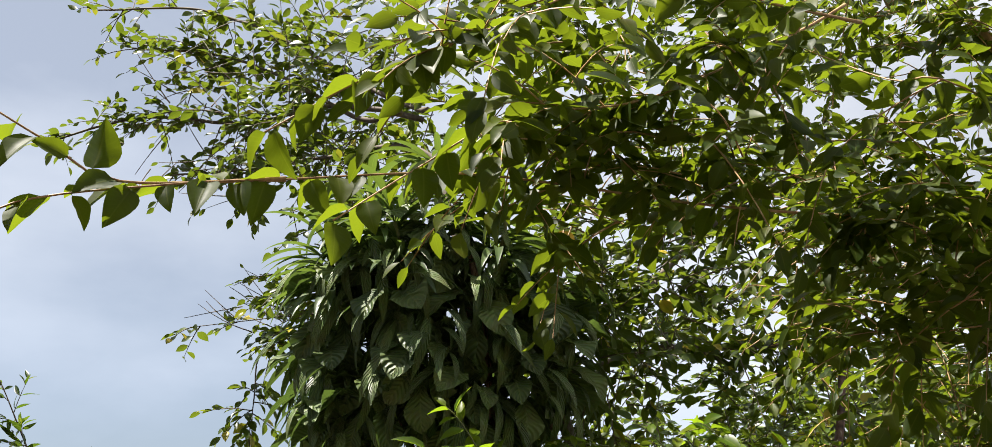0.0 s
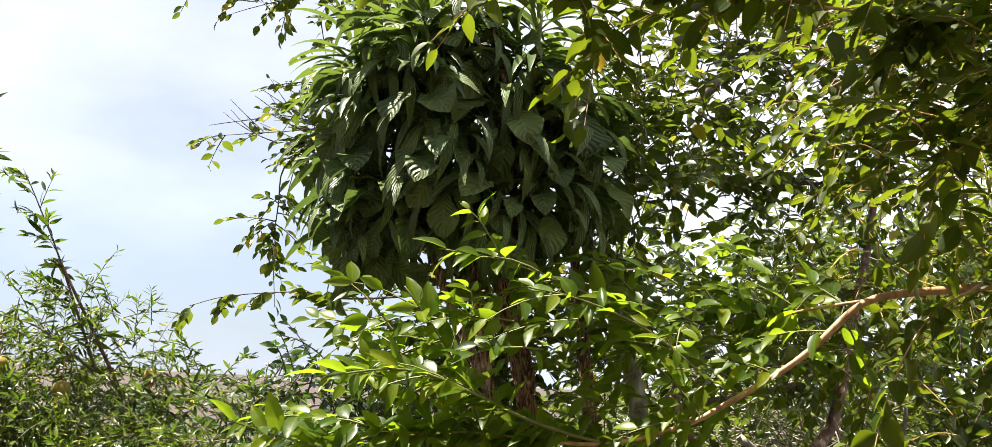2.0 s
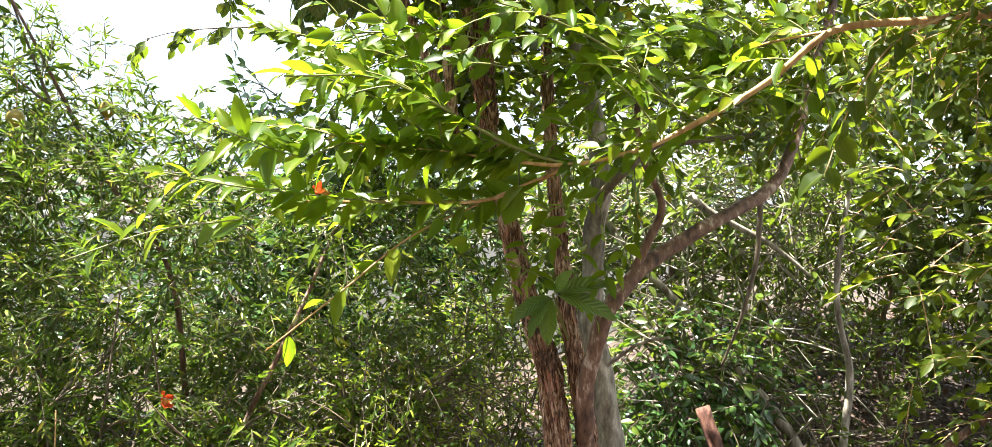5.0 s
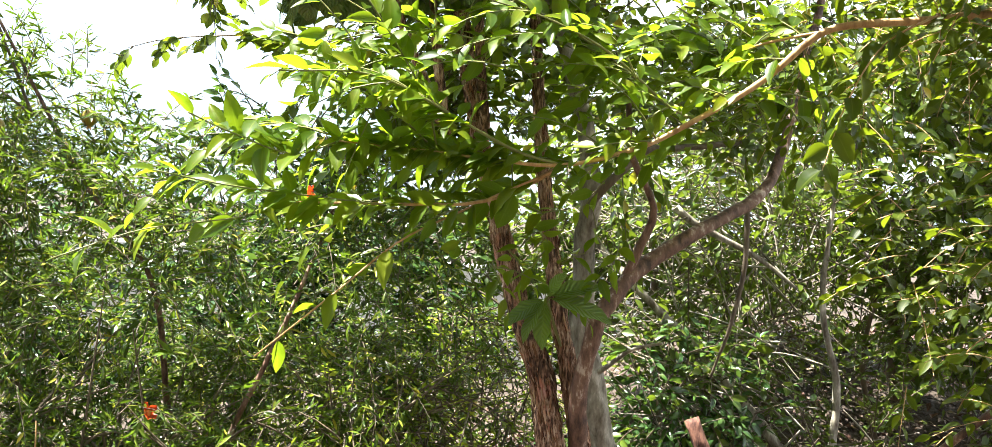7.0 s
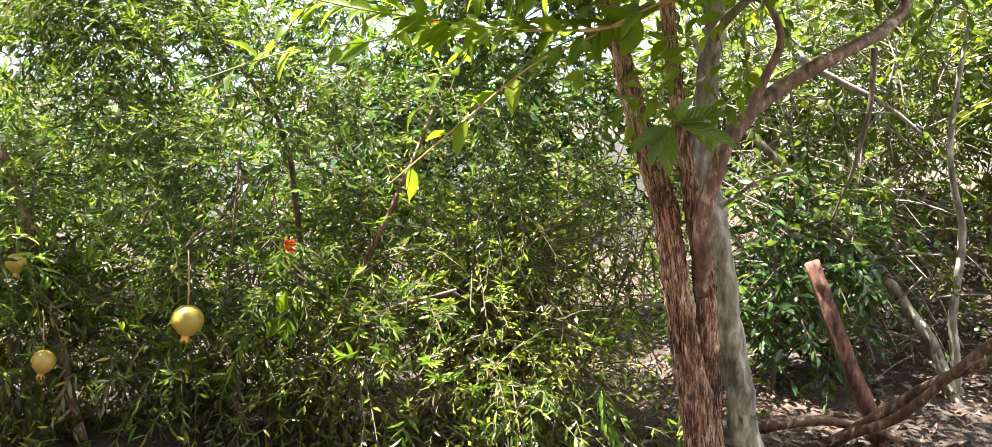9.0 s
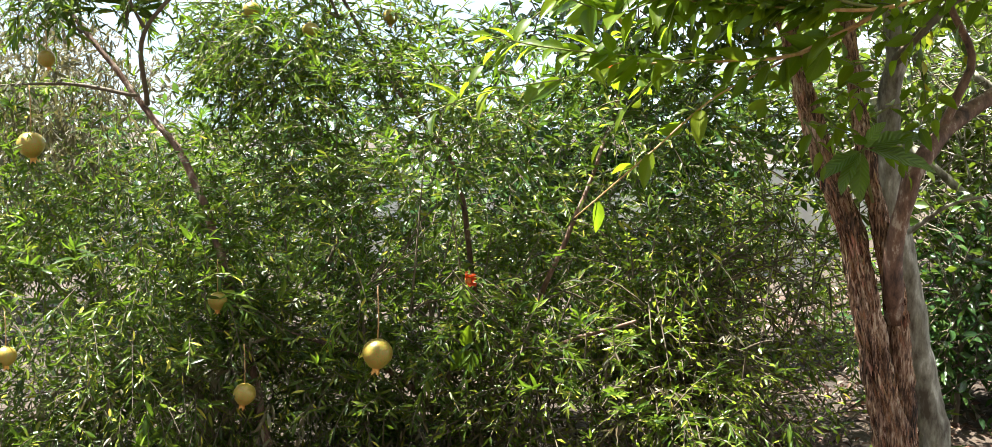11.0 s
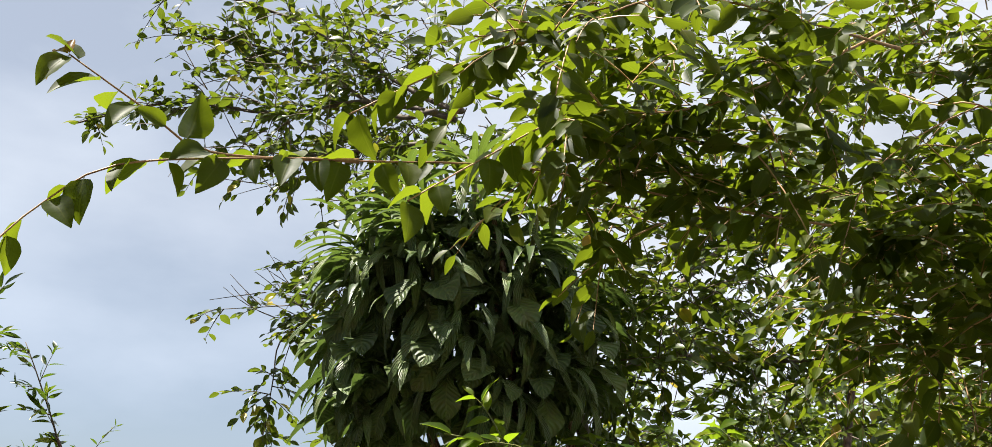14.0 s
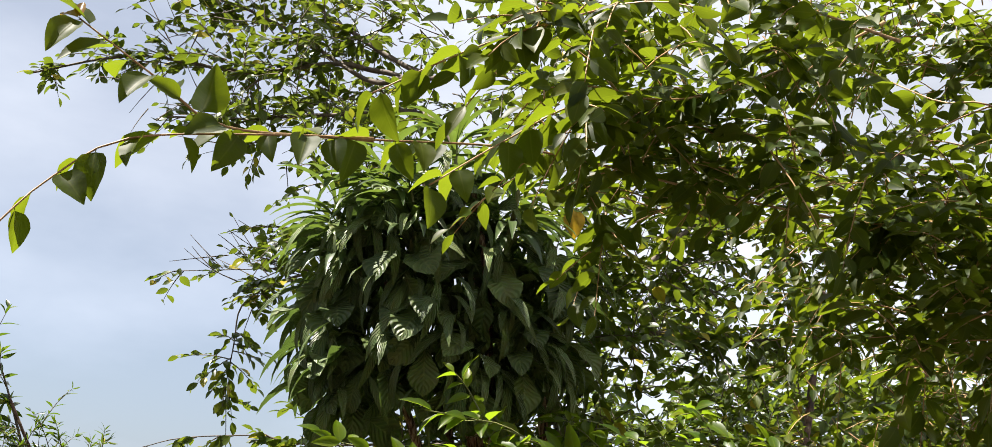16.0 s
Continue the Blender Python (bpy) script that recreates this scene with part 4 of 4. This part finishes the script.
# ---- pomegranate shrubs ----
def pome_shrub(label, at, stems, volumes, shoots, leaf=0.062, dry=()):
    shrub = thing("pomegranate_shrub", label, "shrub", at, "pomegranate shrubs")
    leaves = Leaves(S_NARROW)
    for pts, r in stems:
        stem("stem", pts, r, r * 0.35, M_REDBARK if r > 0.012 else M_DARKTWIG, shrub, sides=8, wobble=0.5)
    sprout = Leaves(S_SHOOT)
    for pts, n in shoots:
        stem("shoot", pts, 0.006, 0.0016, M_DARKTWIG, shrub, sides=6)
        line = curve_points(pts)
        for i in range(n):
            p, d = along(line, 0.1 + 0.9 * i / n)
            sprout.spray(p, d * 0.8 + rng.normal(0, 0.5, 3), rng.uniform(0.07, 0.19), int(rng.integers(4, 7)), leaf, 0.1, 0.75, 0.8, pairs=True, stray=0.35)
    for centre, radii, n in volumes:
        for p, q in ball(n, centre, radii, 0.2, -0.06):
            leaves.spray(p, q * (0.5, 0.5, 0.4) + rng.normal(0, 0.5, 3) + (0, -0.15, 0.0), rng.uniform(0.1, 0.26), int(rng.integers(6, 11)), 0.052, 0.2, 0.7, 0.9, pairs=True, stray=0.45)
    put("foliage", sprout.mesh("foliage"), M_POME, shrub, "long dark leaves of the upright shoots", "stuff")
    put("brushwood", sprout.twig_mesh("brushwood", 0.0022, 0.001), M_DARKTWIG, shrub, "thin dark shoots", "stuff")
    young = Leaves(S_NARROW_LONG)
    for centre, radii, n in volumes:
        for p, q in ball(n // 9, centre, radii, 0.85, -0.05):
            if q[1] > 0.1:
                continue
            up = rng.uniform() < 0.6
            young.spray(p, q * 0.6 + rng.normal(0, 0.3, 3) + (0, -0.3, 0.5 if up else -0.6), rng.uniform(0.06, 0.16), int(rng.integers(4, 8)), 0.068, 0.0 if up else 0.5, 0.6, 0.8, pairs=True, stray=0.35)
    put("foliage", young.mesh("foliage"), M_POME_YOUNG, shrub, "longer light green young leaves", "stuff")
    dead = Leaves(S_NARROW)
    for centre, radii, n in dry:
        for p, q in ball(n, centre, radii):
            dead.spray(p, (0, -0.2, -0.5) + rng.normal(0, 0.5, 3), rng.uniform(0.1, 0.22), int(rng.integers(4, 8)), 0.055, 0.6, 0.7, 0.9, pairs=True, stray=0.4)
    put("dead_foliage", dead.mesh("dead_foliage"), M_DRY, shrub, "dry brown leaves", "stuff")
    put("foliage", leaves.mesh("foliage"), M_POME, shrub, "narrow glossy green leaves", "stuff")
    put("brushwood", leaves.twig_mesh("brushwood", 0.0022, 0.001), M_DARKTWIG, shrub, "thin dark twigs", "stuff")
    return shrub


pome_shrub("dense pomegranate shrub with narrow glossy leaves", (-1.0, 3.7, 0),
           [([(-0.9, 3.7, -0.05), (-0.95, 3.65, 0.5), (-1.03, 3.6, 1.04), (-1.29, 3.6, 1.37), (-1.49, 3.6, 1.7), (-1.67, 3.6, 1.99)], 0.014), ([(-0.9, 3.7, 0.0), (-0.7, 3.4, 0.5), (-0.5, 3.4, 1.0), (-0.4, 3.6, 1.4)], 0.014), ([(-0.95, 3.6, 0), (-1.2, 3.3, 0.35), (-1.5, 3.1, 0.5)], 0.016), ([(-0.9, 3.6, 0), (-0.6, 3.2, 0.45), (-0.3, 3.1, 0.6)], 0.014)],
           [((-1.2, 3.6, 0.85), (0.95, 0.55, 0.78), 1150), ((-0.45, 3.75, 0.9), (0.75, 0.45, 0.68), 620), ((-1.66, 3.65, 1.55), (0.42, 0.3, 0.36), 540), ((-0.7, 3.3, 0.3), (1.3, 0.4, 0.42), 700), ((-1.2, 4.3, 0.7), (1.3, 0.35, 0.78), 330), ((0.2, 4.5, 0.45), (0.6, 0.3, 0.5), 200)],
           [([(-1.49, 3.6, 1.6), (-1.67, 3.6, 1.99), (-1.78, 3.6, 2.2), (-1.86, 3.6, 2.34)], 16), ([(-1.5, 3.6, 1.6), (-1.75, 3.65, 1.75), (-1.95, 3.65, 1.8)], 10)], 0.07, [((-0.6, 3.3, 0.35), (1.0, 0.3, 0.25), 110)])
pome_shrub("tall pomegranate shrub with a slanting bare branch", (-2.2, 3.2, 0),
           [([(-1.5, 3.1, -0.05), (-1.7, 3.1, 0.7), (-1.84, 3.1, 1.05), (-2.01, 3.15, 1.22), (-2.15, 3.15, 1.39), (-2.27, 3.15, 1.52), (-2.5, 3.15, 1.8)], 0.02), ([(-2.0, 3.12, 1.25), (-1.93, 3.0, 1.48), (-1.76, 3.0, 1.7), (-1.67, 2.97, 2.11), (-1.67, 2.97, 2.33)], 0.009), ([(-2.05, 3.15, 1.28), (-2.3, 3.1, 1.32), (-2.6, 3.0, 1.3)], 0.008)],
           [((-2.2, 3.0, 0.5), (0.75, 0.45, 0.62), 900), ((-1.6, 3.12, 0.3), (0.7, 0.3, 0.42), 330), ((-2.5, 3.3, 0.95), (0.5, 0.35, 0.42), 220), ((-2.7, 4.1, 0.6), (0.8, 0.4, 0.65), 420), ((-2.2, 3.05, 1.72), (0.35, 0.25, 0.25), 110)],
           [([(-1.76, 3.0, 1.7), (-1.68, 2.97, 2.0), (-1.67, 2.97, 2.33)], 22), ([(-1.93, 3.0, 1.5), (-2.08, 3.0, 1.75), (-2.25, 3.0, 1.95)], 16), ([(-2.27, 3.15, 1.5), (-2.3, 3.0, 1.6), (-2.1, 2.95, 1.6)], 10), ([(-1.72, 3.0, 1.8), (-1.85, 3.0, 2.0), (-1.9, 3.0, 2.1)], 9), ([(-2.0, 3.0, 1.5), (-1.95, 3.0, 1.75), (-2.02, 3.0, 1.9)], 14)], 0.088, [((-1.75, 2.98, 0.3), (0.55, 0.2, 0.25), 130), ((-2.5, 3.2, 1.25), (0.35, 0.2, 0.3), 80), ((-3.0, 4.0, 1.35), (0.6, 0.25, 0.42), 360)])

# ---- trees and shrubs further back ----
def back_tree(name, label, at, volumes, stems, material, leaf, size, category="tree", shape=None):
    ob = thing(name, label, category, at)
    leaves = Leaves(shape or S_OVATE_LOW)
    for pts, r, mat in stems:
        stem("trunk" if r > 0.02 else "branch", pts, r, r * 0.4, mat, ob, sides=8, wobble=0.5)
    for centre, radii, n in volumes:
        for p, q in ball(n, centre, radii):
            leaves.spray(p, q * 0.4 + rng.normal(0, 0.6, 3), rng.uniform(0.15, 0.35), int(rng.integers(7, 12)), size, 0.25, 0.9, 0.7)
    put("crown", leaves.mesh("crown"), material, ob, leaf, "stuff")
    put("brushwood", leaves.twig_mesh("brushwood", 0.004, 0.0016), M_DARKTWIG, ob, "thin dark twigs", "stuff")


back_tree("sapling", "leaning grey-barked sapling with thin branches", (1.63, 4.2, 0), [((1.2, 4.6, 1.5), (0.7, 0.4, 0.5), 130), ((1.0, 4.5, 0.75), (0.4, 0.3, 0.35), 70)],
          [([(1.66, 4.15, -0.05), (1.53, 4.3, 0.28), (1.27, 4.4, 0.62), (1.03, 4.5, 0.87), (0.78, 4.5, 1.08), (0.59, 4.6, 1.29), (0.45, 4.6, 1.6)], 0.03, M_GREYBARK), ([(1.69, 4.3, -0.05), (1.6, 4.3, 0.42), (1.61, 4.32, 0.75), (1.52, 4.3, 1.1), (1.54, 4.3, 1.6)], 0.022, M_GREYBARK), ([(0.9, 4.4, 1.45), (0.98, 4.4, 1.39), (1.25, 4.4, 1.27), (1.44, 4.4, 1.14)], 0.018, M_GREYBARK), ([(1.08, 3.9, 1.45), (1.09, 3.9, 1.24), (1.05, 3.9, 1.01), (1.0, 3.95, 0.8)], 0.012, M_DARKTWIG)],
          M_BACK, "bright green leaves", 0.07)
back_tree("background_tree", "broad green tree behind the shrubs", (1.2, 6.3, 0.5), [((1.9, 6.2, 1.7), (1.6, 0.6, 1.1), 620), ((0.6, 5.6, 1.3), (0.9, 0.5, 0.65), 230), ((2.7, 5.0, 1.5), (0.9, 0.8, 1.2), 480), ((1.5, 6.5, 2.4), (1.2, 0.4, 0.6), 240), ((2.25, 4.9, 2.0), (0.55, 0.4, 0.7), 240)],
          [([(1.2, 6.3, 0.4), (1.1, 6.2, 1.2), (0.9, 6.2, 2.0)], 0.05, M_DARKTWIG), ([(2.4, 5.6, 0.4), (2.3, 5.5, 1.2), (2.4, 5.4, 2.0)], 0.05, M_DARKTWIG)], M_BACK, "bright green leaves", 0.1, shape=S_BACK)
back_tree("background_tree", "green tree behind the pomegranate shrubs", (-1.2, 5.5, 0), [((-1.3, 5.3, 0.8), (1.6, 0.5, 0.82), 900), ((-0.5, 5.45, 1.0), (1.0, 0.3, 0.5), 380), ((-3.3, 5.0, 0.7), (1.4, 0.4, 0.72), 500)],
          [([(-1.2, 5.5, 0), (-1.2, 5.4, 0.8), (-1.3, 5.4, 1.3)], 0.04, M_DARKTWIG)], M_LAUREL, "mid-green leaves", 0.1, shape=S_SMALL)
back_tree("dry_shrub", "half-dry brown and olive shrub behind the garden", (-4.6, 6.2, 0.4), [((-4.4, 5.6, 1.05), (1.3, 0.5, 0.85), 1150)],
          [([(-4.6, 6.2, 0.3), (-4.5, 6.2, 1.0), (-4.6, 6.2, 1.9)], 0.03, M_DARKTWIG)], M_DRY, "dry brown leaves", 0.06, "shrub", S_NARROW_FAR)
back_tree("thicket_shrub", "dense small-leaved shrub over the leaf litter", (1.9, 5.3, 0.3), [((1.7, 5.3, 1.25), (1.5, 0.5, 0.55), 800), ((0.8, 5.2, 1.4), (0.7, 0.3, 0.45), 140), ((1.75, 4.6, 0.4), (0.75, 0.3, 0.32), 70), ((1.35, 4.9, 0.75), (0.6, 0.3, 0.4), 130)],
          [([(1.5, 5.3, 0.1), (1.4, 5.2, 0.7), (1.2, 5.2, 1.4)], 0.018, M_DARKTWIG), ([(2.2, 5.3, 0.2), (2.0, 5.1, 0.8), (2.1, 5.0, 1.5)], 0.018, M_DARKTWIG), ([(1.3, 5.2, 0.1), (1.0, 5.0, 0.5), (0.7, 5.0, 0.9)], 0.012, M_DARKTWIG), ([(1.9, 5.2, 0.2), (1.6, 4.9, 0.6), (1.2, 4.8, 0.8)], 0.01, M_GREYBARK)], M_BACK, "small glossy leaves", 0.055, "shrub", S_SMALL)
back_tree("box_shrub", "light green fine-leaved shrub behind the trunks", (0.0, 3.8, 0), [((-0.12, 3.42, 0.42), (0.48, 0.22, 0.42), 420), ((0.1, 3.75, 0.42), (0.5, 0.25, 0.42), 200), ((-0.5, 3.3, 0.3), (0.5, 0.2, 0.3), 200), ((0.05, 4.1, 0.75), (0.45, 0.2, 0.3), 120)],
          [([(0.0, 3.8, -0.02), (-0.05, 3.75, 0.4), (-0.2, 3.7, 0.8)], 0.012, M_DARKTWIG), ([(0.0, 3.8, -0.02), (0.15, 3.8, 0.3), (0.25, 3.8, 0.6)], 0.01, M_DARKTWIG)], M_FINE, "small light green leaves", 0.036, "shrub", S_SMALL)
back_tree("laurel_shrub", "low glossy-leaved shrub beside the trunks", (0.9, 4.3, 0), [((0.95, 4.4, 0.5), (0.42, 0.3, 0.42), 230), ((-0.75, 4.0, 1.5), (0.45, 0.2, 0.2), 80)],
          [([(0.9, 4.3, -0.02), (0.9, 4.3, 0.4), (0.85, 4.4, 0.8)], 0.012, M_DARKTWIG)], M_LAUREL, "dark glossy leaves", 0.068, "shrub", S_LONG_LOW)

# ---- tangles of bare twigs between the shrubs ----
def bare_tangle(label, at, volumes, material, lean):
    ob = thing("bare_twigs", label, "twigs", at, "bare twigs")
    twigs = Leaves(S_SMALL)
    for centre, radii, n, length in volumes:
        for p, q in ball(n, centre, radii, gap=-0.1):
            way = np.array(lean) + rng.normal(0, 0.55, 3) * (1, 0.6, 1)
            twigs.spray(p, way, length * rng.uniform(0.5, 1.3), 0, 0.05, bend=rng.uniform(-0.25, 0.35))
    put("brushwood", twigs.twig_mesh("brushwood", 0.0055, 0.0018), material, ob, kind="stuff")


bare_tangle("tangle of thin bare grey twigs in the thicket", (1.3, 4.8, 0), [((1.3, 4.75, 1.25), (0.8, 0.3, 0.55), 150, 0.5), ((1.3, 4.5, 0.5), (0.6, 0.3, 0.45), 70, 0.45)], M_GREYBARK, (-0.7, 0, 0.35))
bare_tangle("tangle of thin bare brown twigs inside the shrub", (-1.4, 3.2, 0), [((-1.3, 3.2, 0.62), (0.6, 0.15, 0.14), 36, 0.4), ((-0.5, 3.3, 0.5), (0.8, 0.15, 0.4), 26, 0.35)], M_DARKTWIG, (0.35, 0, 0.1))

# ---- dead wood on the ground ----
snag = thing("broken_stake", "leaning split reddish wooden stake with a broken top", "stake", (1.2, 3.74, 0))
stem("shaft", [(1.21, 3.73, -0.03), (1.17, 3.75, 0.1), (1.05, 3.8, 0.35), (0.93, 3.9, 0.65)], 0.036, 0.034, M_SNAG, snag, sides=4, knobs=0.12, wobble=0.1)
log = thing("fallen_branch", "pale fallen branch lying on the soil", "branch", (1.0, 3.7, 0.1))
stem("shaft", [(0.68, 3.7, 0.04), (0.98, 3.7, 0.1), (1.25, 3.7, 0.06)], 0.022, 0.016, M_REDBARK, log, sides=9)
dead = thing("fallen_branch", "forked red-brown dead branch propped on the ground", "branch", (1.15, 3.5, 0.1))
stem("shaft", [(1.0, 3.7, 0.02), (1.17, 3.5, 0.19), (1.29, 3.3, 0.43), (1.41, 3.0, 0.73), (1.55, 2.75, 1.0)], 0.02, 0.009, M_REDBARK, dead, sides=9)
stem("shaft", [(1.02, 3.7, 0.02), (1.11, 3.6, 0.14), (1.27, 3.4, 0.36), (1.46, 3.1, 0.56), (1.7, 2.8, 0.7)], 0.022, 0.01, M_REDBARK, dead, sides=9)

litter = Leaves(S_LITTER)
for i in range(12000):
    x, y = rng.uniform(-0.5, 4.5), rng.uniform(3.2, 7.5)
    litter.add((x, y, ground_height(x, y) + rng.uniform(0.0, 0.04)), rng.normal(0, 1, 3) * (1, 1, 0.3), (0, 0, 1) + rng.normal(0, 0.45, 3), rng.uniform(0.03, 0.07))
tagged(put("leaf_litter", litter.mesh("leaf_litter"), M_LITTER, None), "layer of dry brown fallen leaves on the soil", "leaf litter", kind="stuff")


# ---- fruits and flowers ----
def fruit_meshes():
    bm = bmesh.new()
    bmesh.ops.create_uvsphere(bm, u_segments=20, v_segments=14, radius=0.5)
    for v in bm.verts:
        a = math.atan2(v.co.y, v.co.x)
        lobes = 1 + 0.025 * math.cos(6 * a) * (1 - abs(v.co.z) * 1.6)
        v.co.x *= lobes
        v.co.y *= lobes
        v.co.z *= 0.94
        if v.co.z < -0.38:
            v.co.z -= 0.05
    for f in bm.faces:
        f.smooth = True
    body = bpy.data.meshes.new("body")
    bm.to_mesh(body)
    bm.free()
    body.materials.append(M_FRUIT)
    bm = bmesh.new()
    ring0, ring1, tips = [], [], []
    for k in range(12):
        a = k * math.pi / 6
        ring0.append(bm.verts.new((0.13 * math.cos(a), 0.13 * math.sin(a), -0.46)))
        ring1.append(bm.verts.new((0.12 * math.cos(a), 0.12 * math.sin(a), -0.58)))
        r, z = (0.21, -0.74) if k % 2 else (0.13, -0.6)
        tips.append(bm.verts.new((r * math.cos(a), r * math.sin(a), z)))
    for k in range(12):
        j = (k + 1) % 12
        bm.faces.new((ring0[k], ring0[j], ring1[j], ring1[k]))
        bm.faces.new((ring1[k], ring1[j], tips[j], tips[k]))
    calyx = bpy.data.meshes.new("calyx")
    bm.to_mesh(calyx)
    bm.free()
    calyx.materials.append(M_CALYX)
    stalk = tube_mesh("stalk", [(0, 0, 0.45), (0.02, 0, 0.9), (0.01, 0.01, 1.5), (-0.01, 0, 2.2)], 0.03, 0.022, 5)
    stalk.materials.append(M_TWIG)
    return body, calyx, stalk


F_BODY, F_CALYX, F_STALK = fruit_meshes()
FRUITS = [((-1.06, 2.86, 0.5), 0.094), ((-2.33, 2.95, 1.11), 0.09), ((-1.465, 2.785, 0.361), 0.07), ((-1.6, 2.87, 0.63), 0.06), ((-2.3, 3.0, 1.4), 0.06), ((-2.08, 2.5, 0.5), 0.06), ((0.09, 4.1, 0.6), 0.062),
          ((-1.27, 3.56, 1.595), 0.06), ((-1.545, 3.47, 1.537), 0.062), ((-1.77, 3.45, 1.609), 0.066), ((-2.1, 2.95, 1.66), 0.05)]
for at, size in FRUITS:
    fruit = thing("pomegranate", "ripening yellow-green pomegranate hanging from a twig", "fruit", at, "pomegranates")
    lean = pose(*at, rng.uniform(-14, 14), rng.uniform(-14, 14), rng.uniform(0, 360)) @ Matrix.Scale(size, 4)
    body = put("body", F_BODY, M_FRUIT, fruit, m=lean)
    calyx = new("calyx", F_CALYX)
    calyx.parent = body
    tagged(calyx, "orange crown-shaped calyx")
    put("stalk", F_STALK, M_TWIG, fruit, m=pose(*at) @ Matrix.Scale(size, 4))

petal = mesh_from("petal", *leaf_shape(ovate(0.7, 0.6), 4, 1, 0.3, -0.3, ripple=0.3))
petal.materials.append(M_PETAL)
for at, size in [((-0.37, 2.94, 1.376), 0.036), ((-0.84, 3.1, 0.7), 0.036), ((-1.67, 2.97, 2.35), 0.034)]:
    flower = thing("pomegranate_flower", "orange-red pomegranate flower with crinkled petals", "flower", at, "pomegranate flowers")
    facing = pose(*at, rng.uniform(35, 75), rng.uniform(-25, 25), rng.uniform(-40, 40))
    for k in range(7):
        put("petal", petal, M_PETAL, flower, m=facing @ pose(0, 0, 0, 0, 0, k * 360 / 7) @ pose(0, 0, 0, rng.uniform(10, 55), rng.uniform(-25, 25), rng.uniform(-12, 12)) @ Matrix.Scale(size * rng.uniform(0.7, 1.1), 4))
    cup = tube_mesh("calyx", [(0, 0, -0.9), (0, 0, -0.5), (0, 0, -0.1), (0, 0, 0.25)], 0.12, 0.36, 9)
    cup.materials.append(M_CALYX)
    put("calyx", cup, M_CALYX, flower, m=facing @ Matrix.Scale(size, 4))

# ---- the shoot with broad ribbed leaves on the trunk ----
shoot = thing("guava_shoot", "young shoot with broad ribbed leaves on the trunk", "plant", (0.3, 2.9, 1.15))
stem("stem", [(0.36, 2.98, 1.0), (0.32, 2.86, 1.1), (0.3, 2.76, 1.15)], 0.005, 0.003, M_GREENTWIG, shoot, sides=6)
ribbed = Leaves(S_RIBBED)
for way, face, size in [((0.95, -0.2, -0.12), (0, -0.45, 1), 0.135), ((0.7, 0.1, 0.3), (0.1, -0.5, 1), 0.12), ((-0.5, -0.35, -0.7), (-0.9, -0.5, 0.6), 0.1), ((-0.9, -0.1, -0.5), (-0.2, -0.6, 1), 0.1), ((-0.15, -0.2, -1), (-0.7, -0.8, 0.4), 0.1), ((0.2, -0.4, 0.5), (0, -0.6, 0.6), 0.07)]:
    ribbed.add((0.3, 2.76, 1.15), way, face, size * 1.25)

# ---- leaves that can be told apart, one by one ----
near.objects("leaf", M_NEAR, bough, 150)
lime.objects("leaf", M_LIME, bough, 150)
if len(near.at) > 150:
    put("foliage", near.mesh("foliage", 150), M_NEAR_JOINED, bough, "dark green pointed leaves", "stuff")
if len(lime.at) > 150:
    put("foliage", lime.mesh("foliage", 150), M_LIME_JOINED, bough, "bright yellow-green young leaves", "stuff")
droop.objects("leaf", M_EPI, epiphyte, 20)
put("foliage", droop.mesh("foliage", 20), M_EPI_JOINED, epiphyte, "dark drooping leaves", "stuff")
broad.objects("leaf", M_EPI, epiphyte, len(broad.at))
put("foliage", fringe.mesh("foliage"), M_EPI_JOINED, epiphyte, "narrow arching leaves", "stuff")
strap.objects("leaf", M_STRAP, epiphyte, len(strap.at))
young = Leaves(S_OVATE)
for way, size in [((-0.6, 0.2, 0.35), 0.04), ((-0.5, -0.1, -0.5), 0.045), ((-0.1, 0.1, 0.9), 0.03)]:
    young.add((-0.51, 1.15, 2.29), way, (0, -0.7, 0.7), size, 0.8)
young.objects("leaf", M_YOUNG, bough, 3)
ribbed.objects("leaf", M_GUAVA, shoot, len(ribbed.at))
one = Leaves(S_OVATE)
one.add((0.26, 2.76, 2.57), (0.1, -0.2, -1), (0, -1, 0.2), 0.085, 1.3)
one.objects("leaf", M_YELLOW, epiphyte, 1)
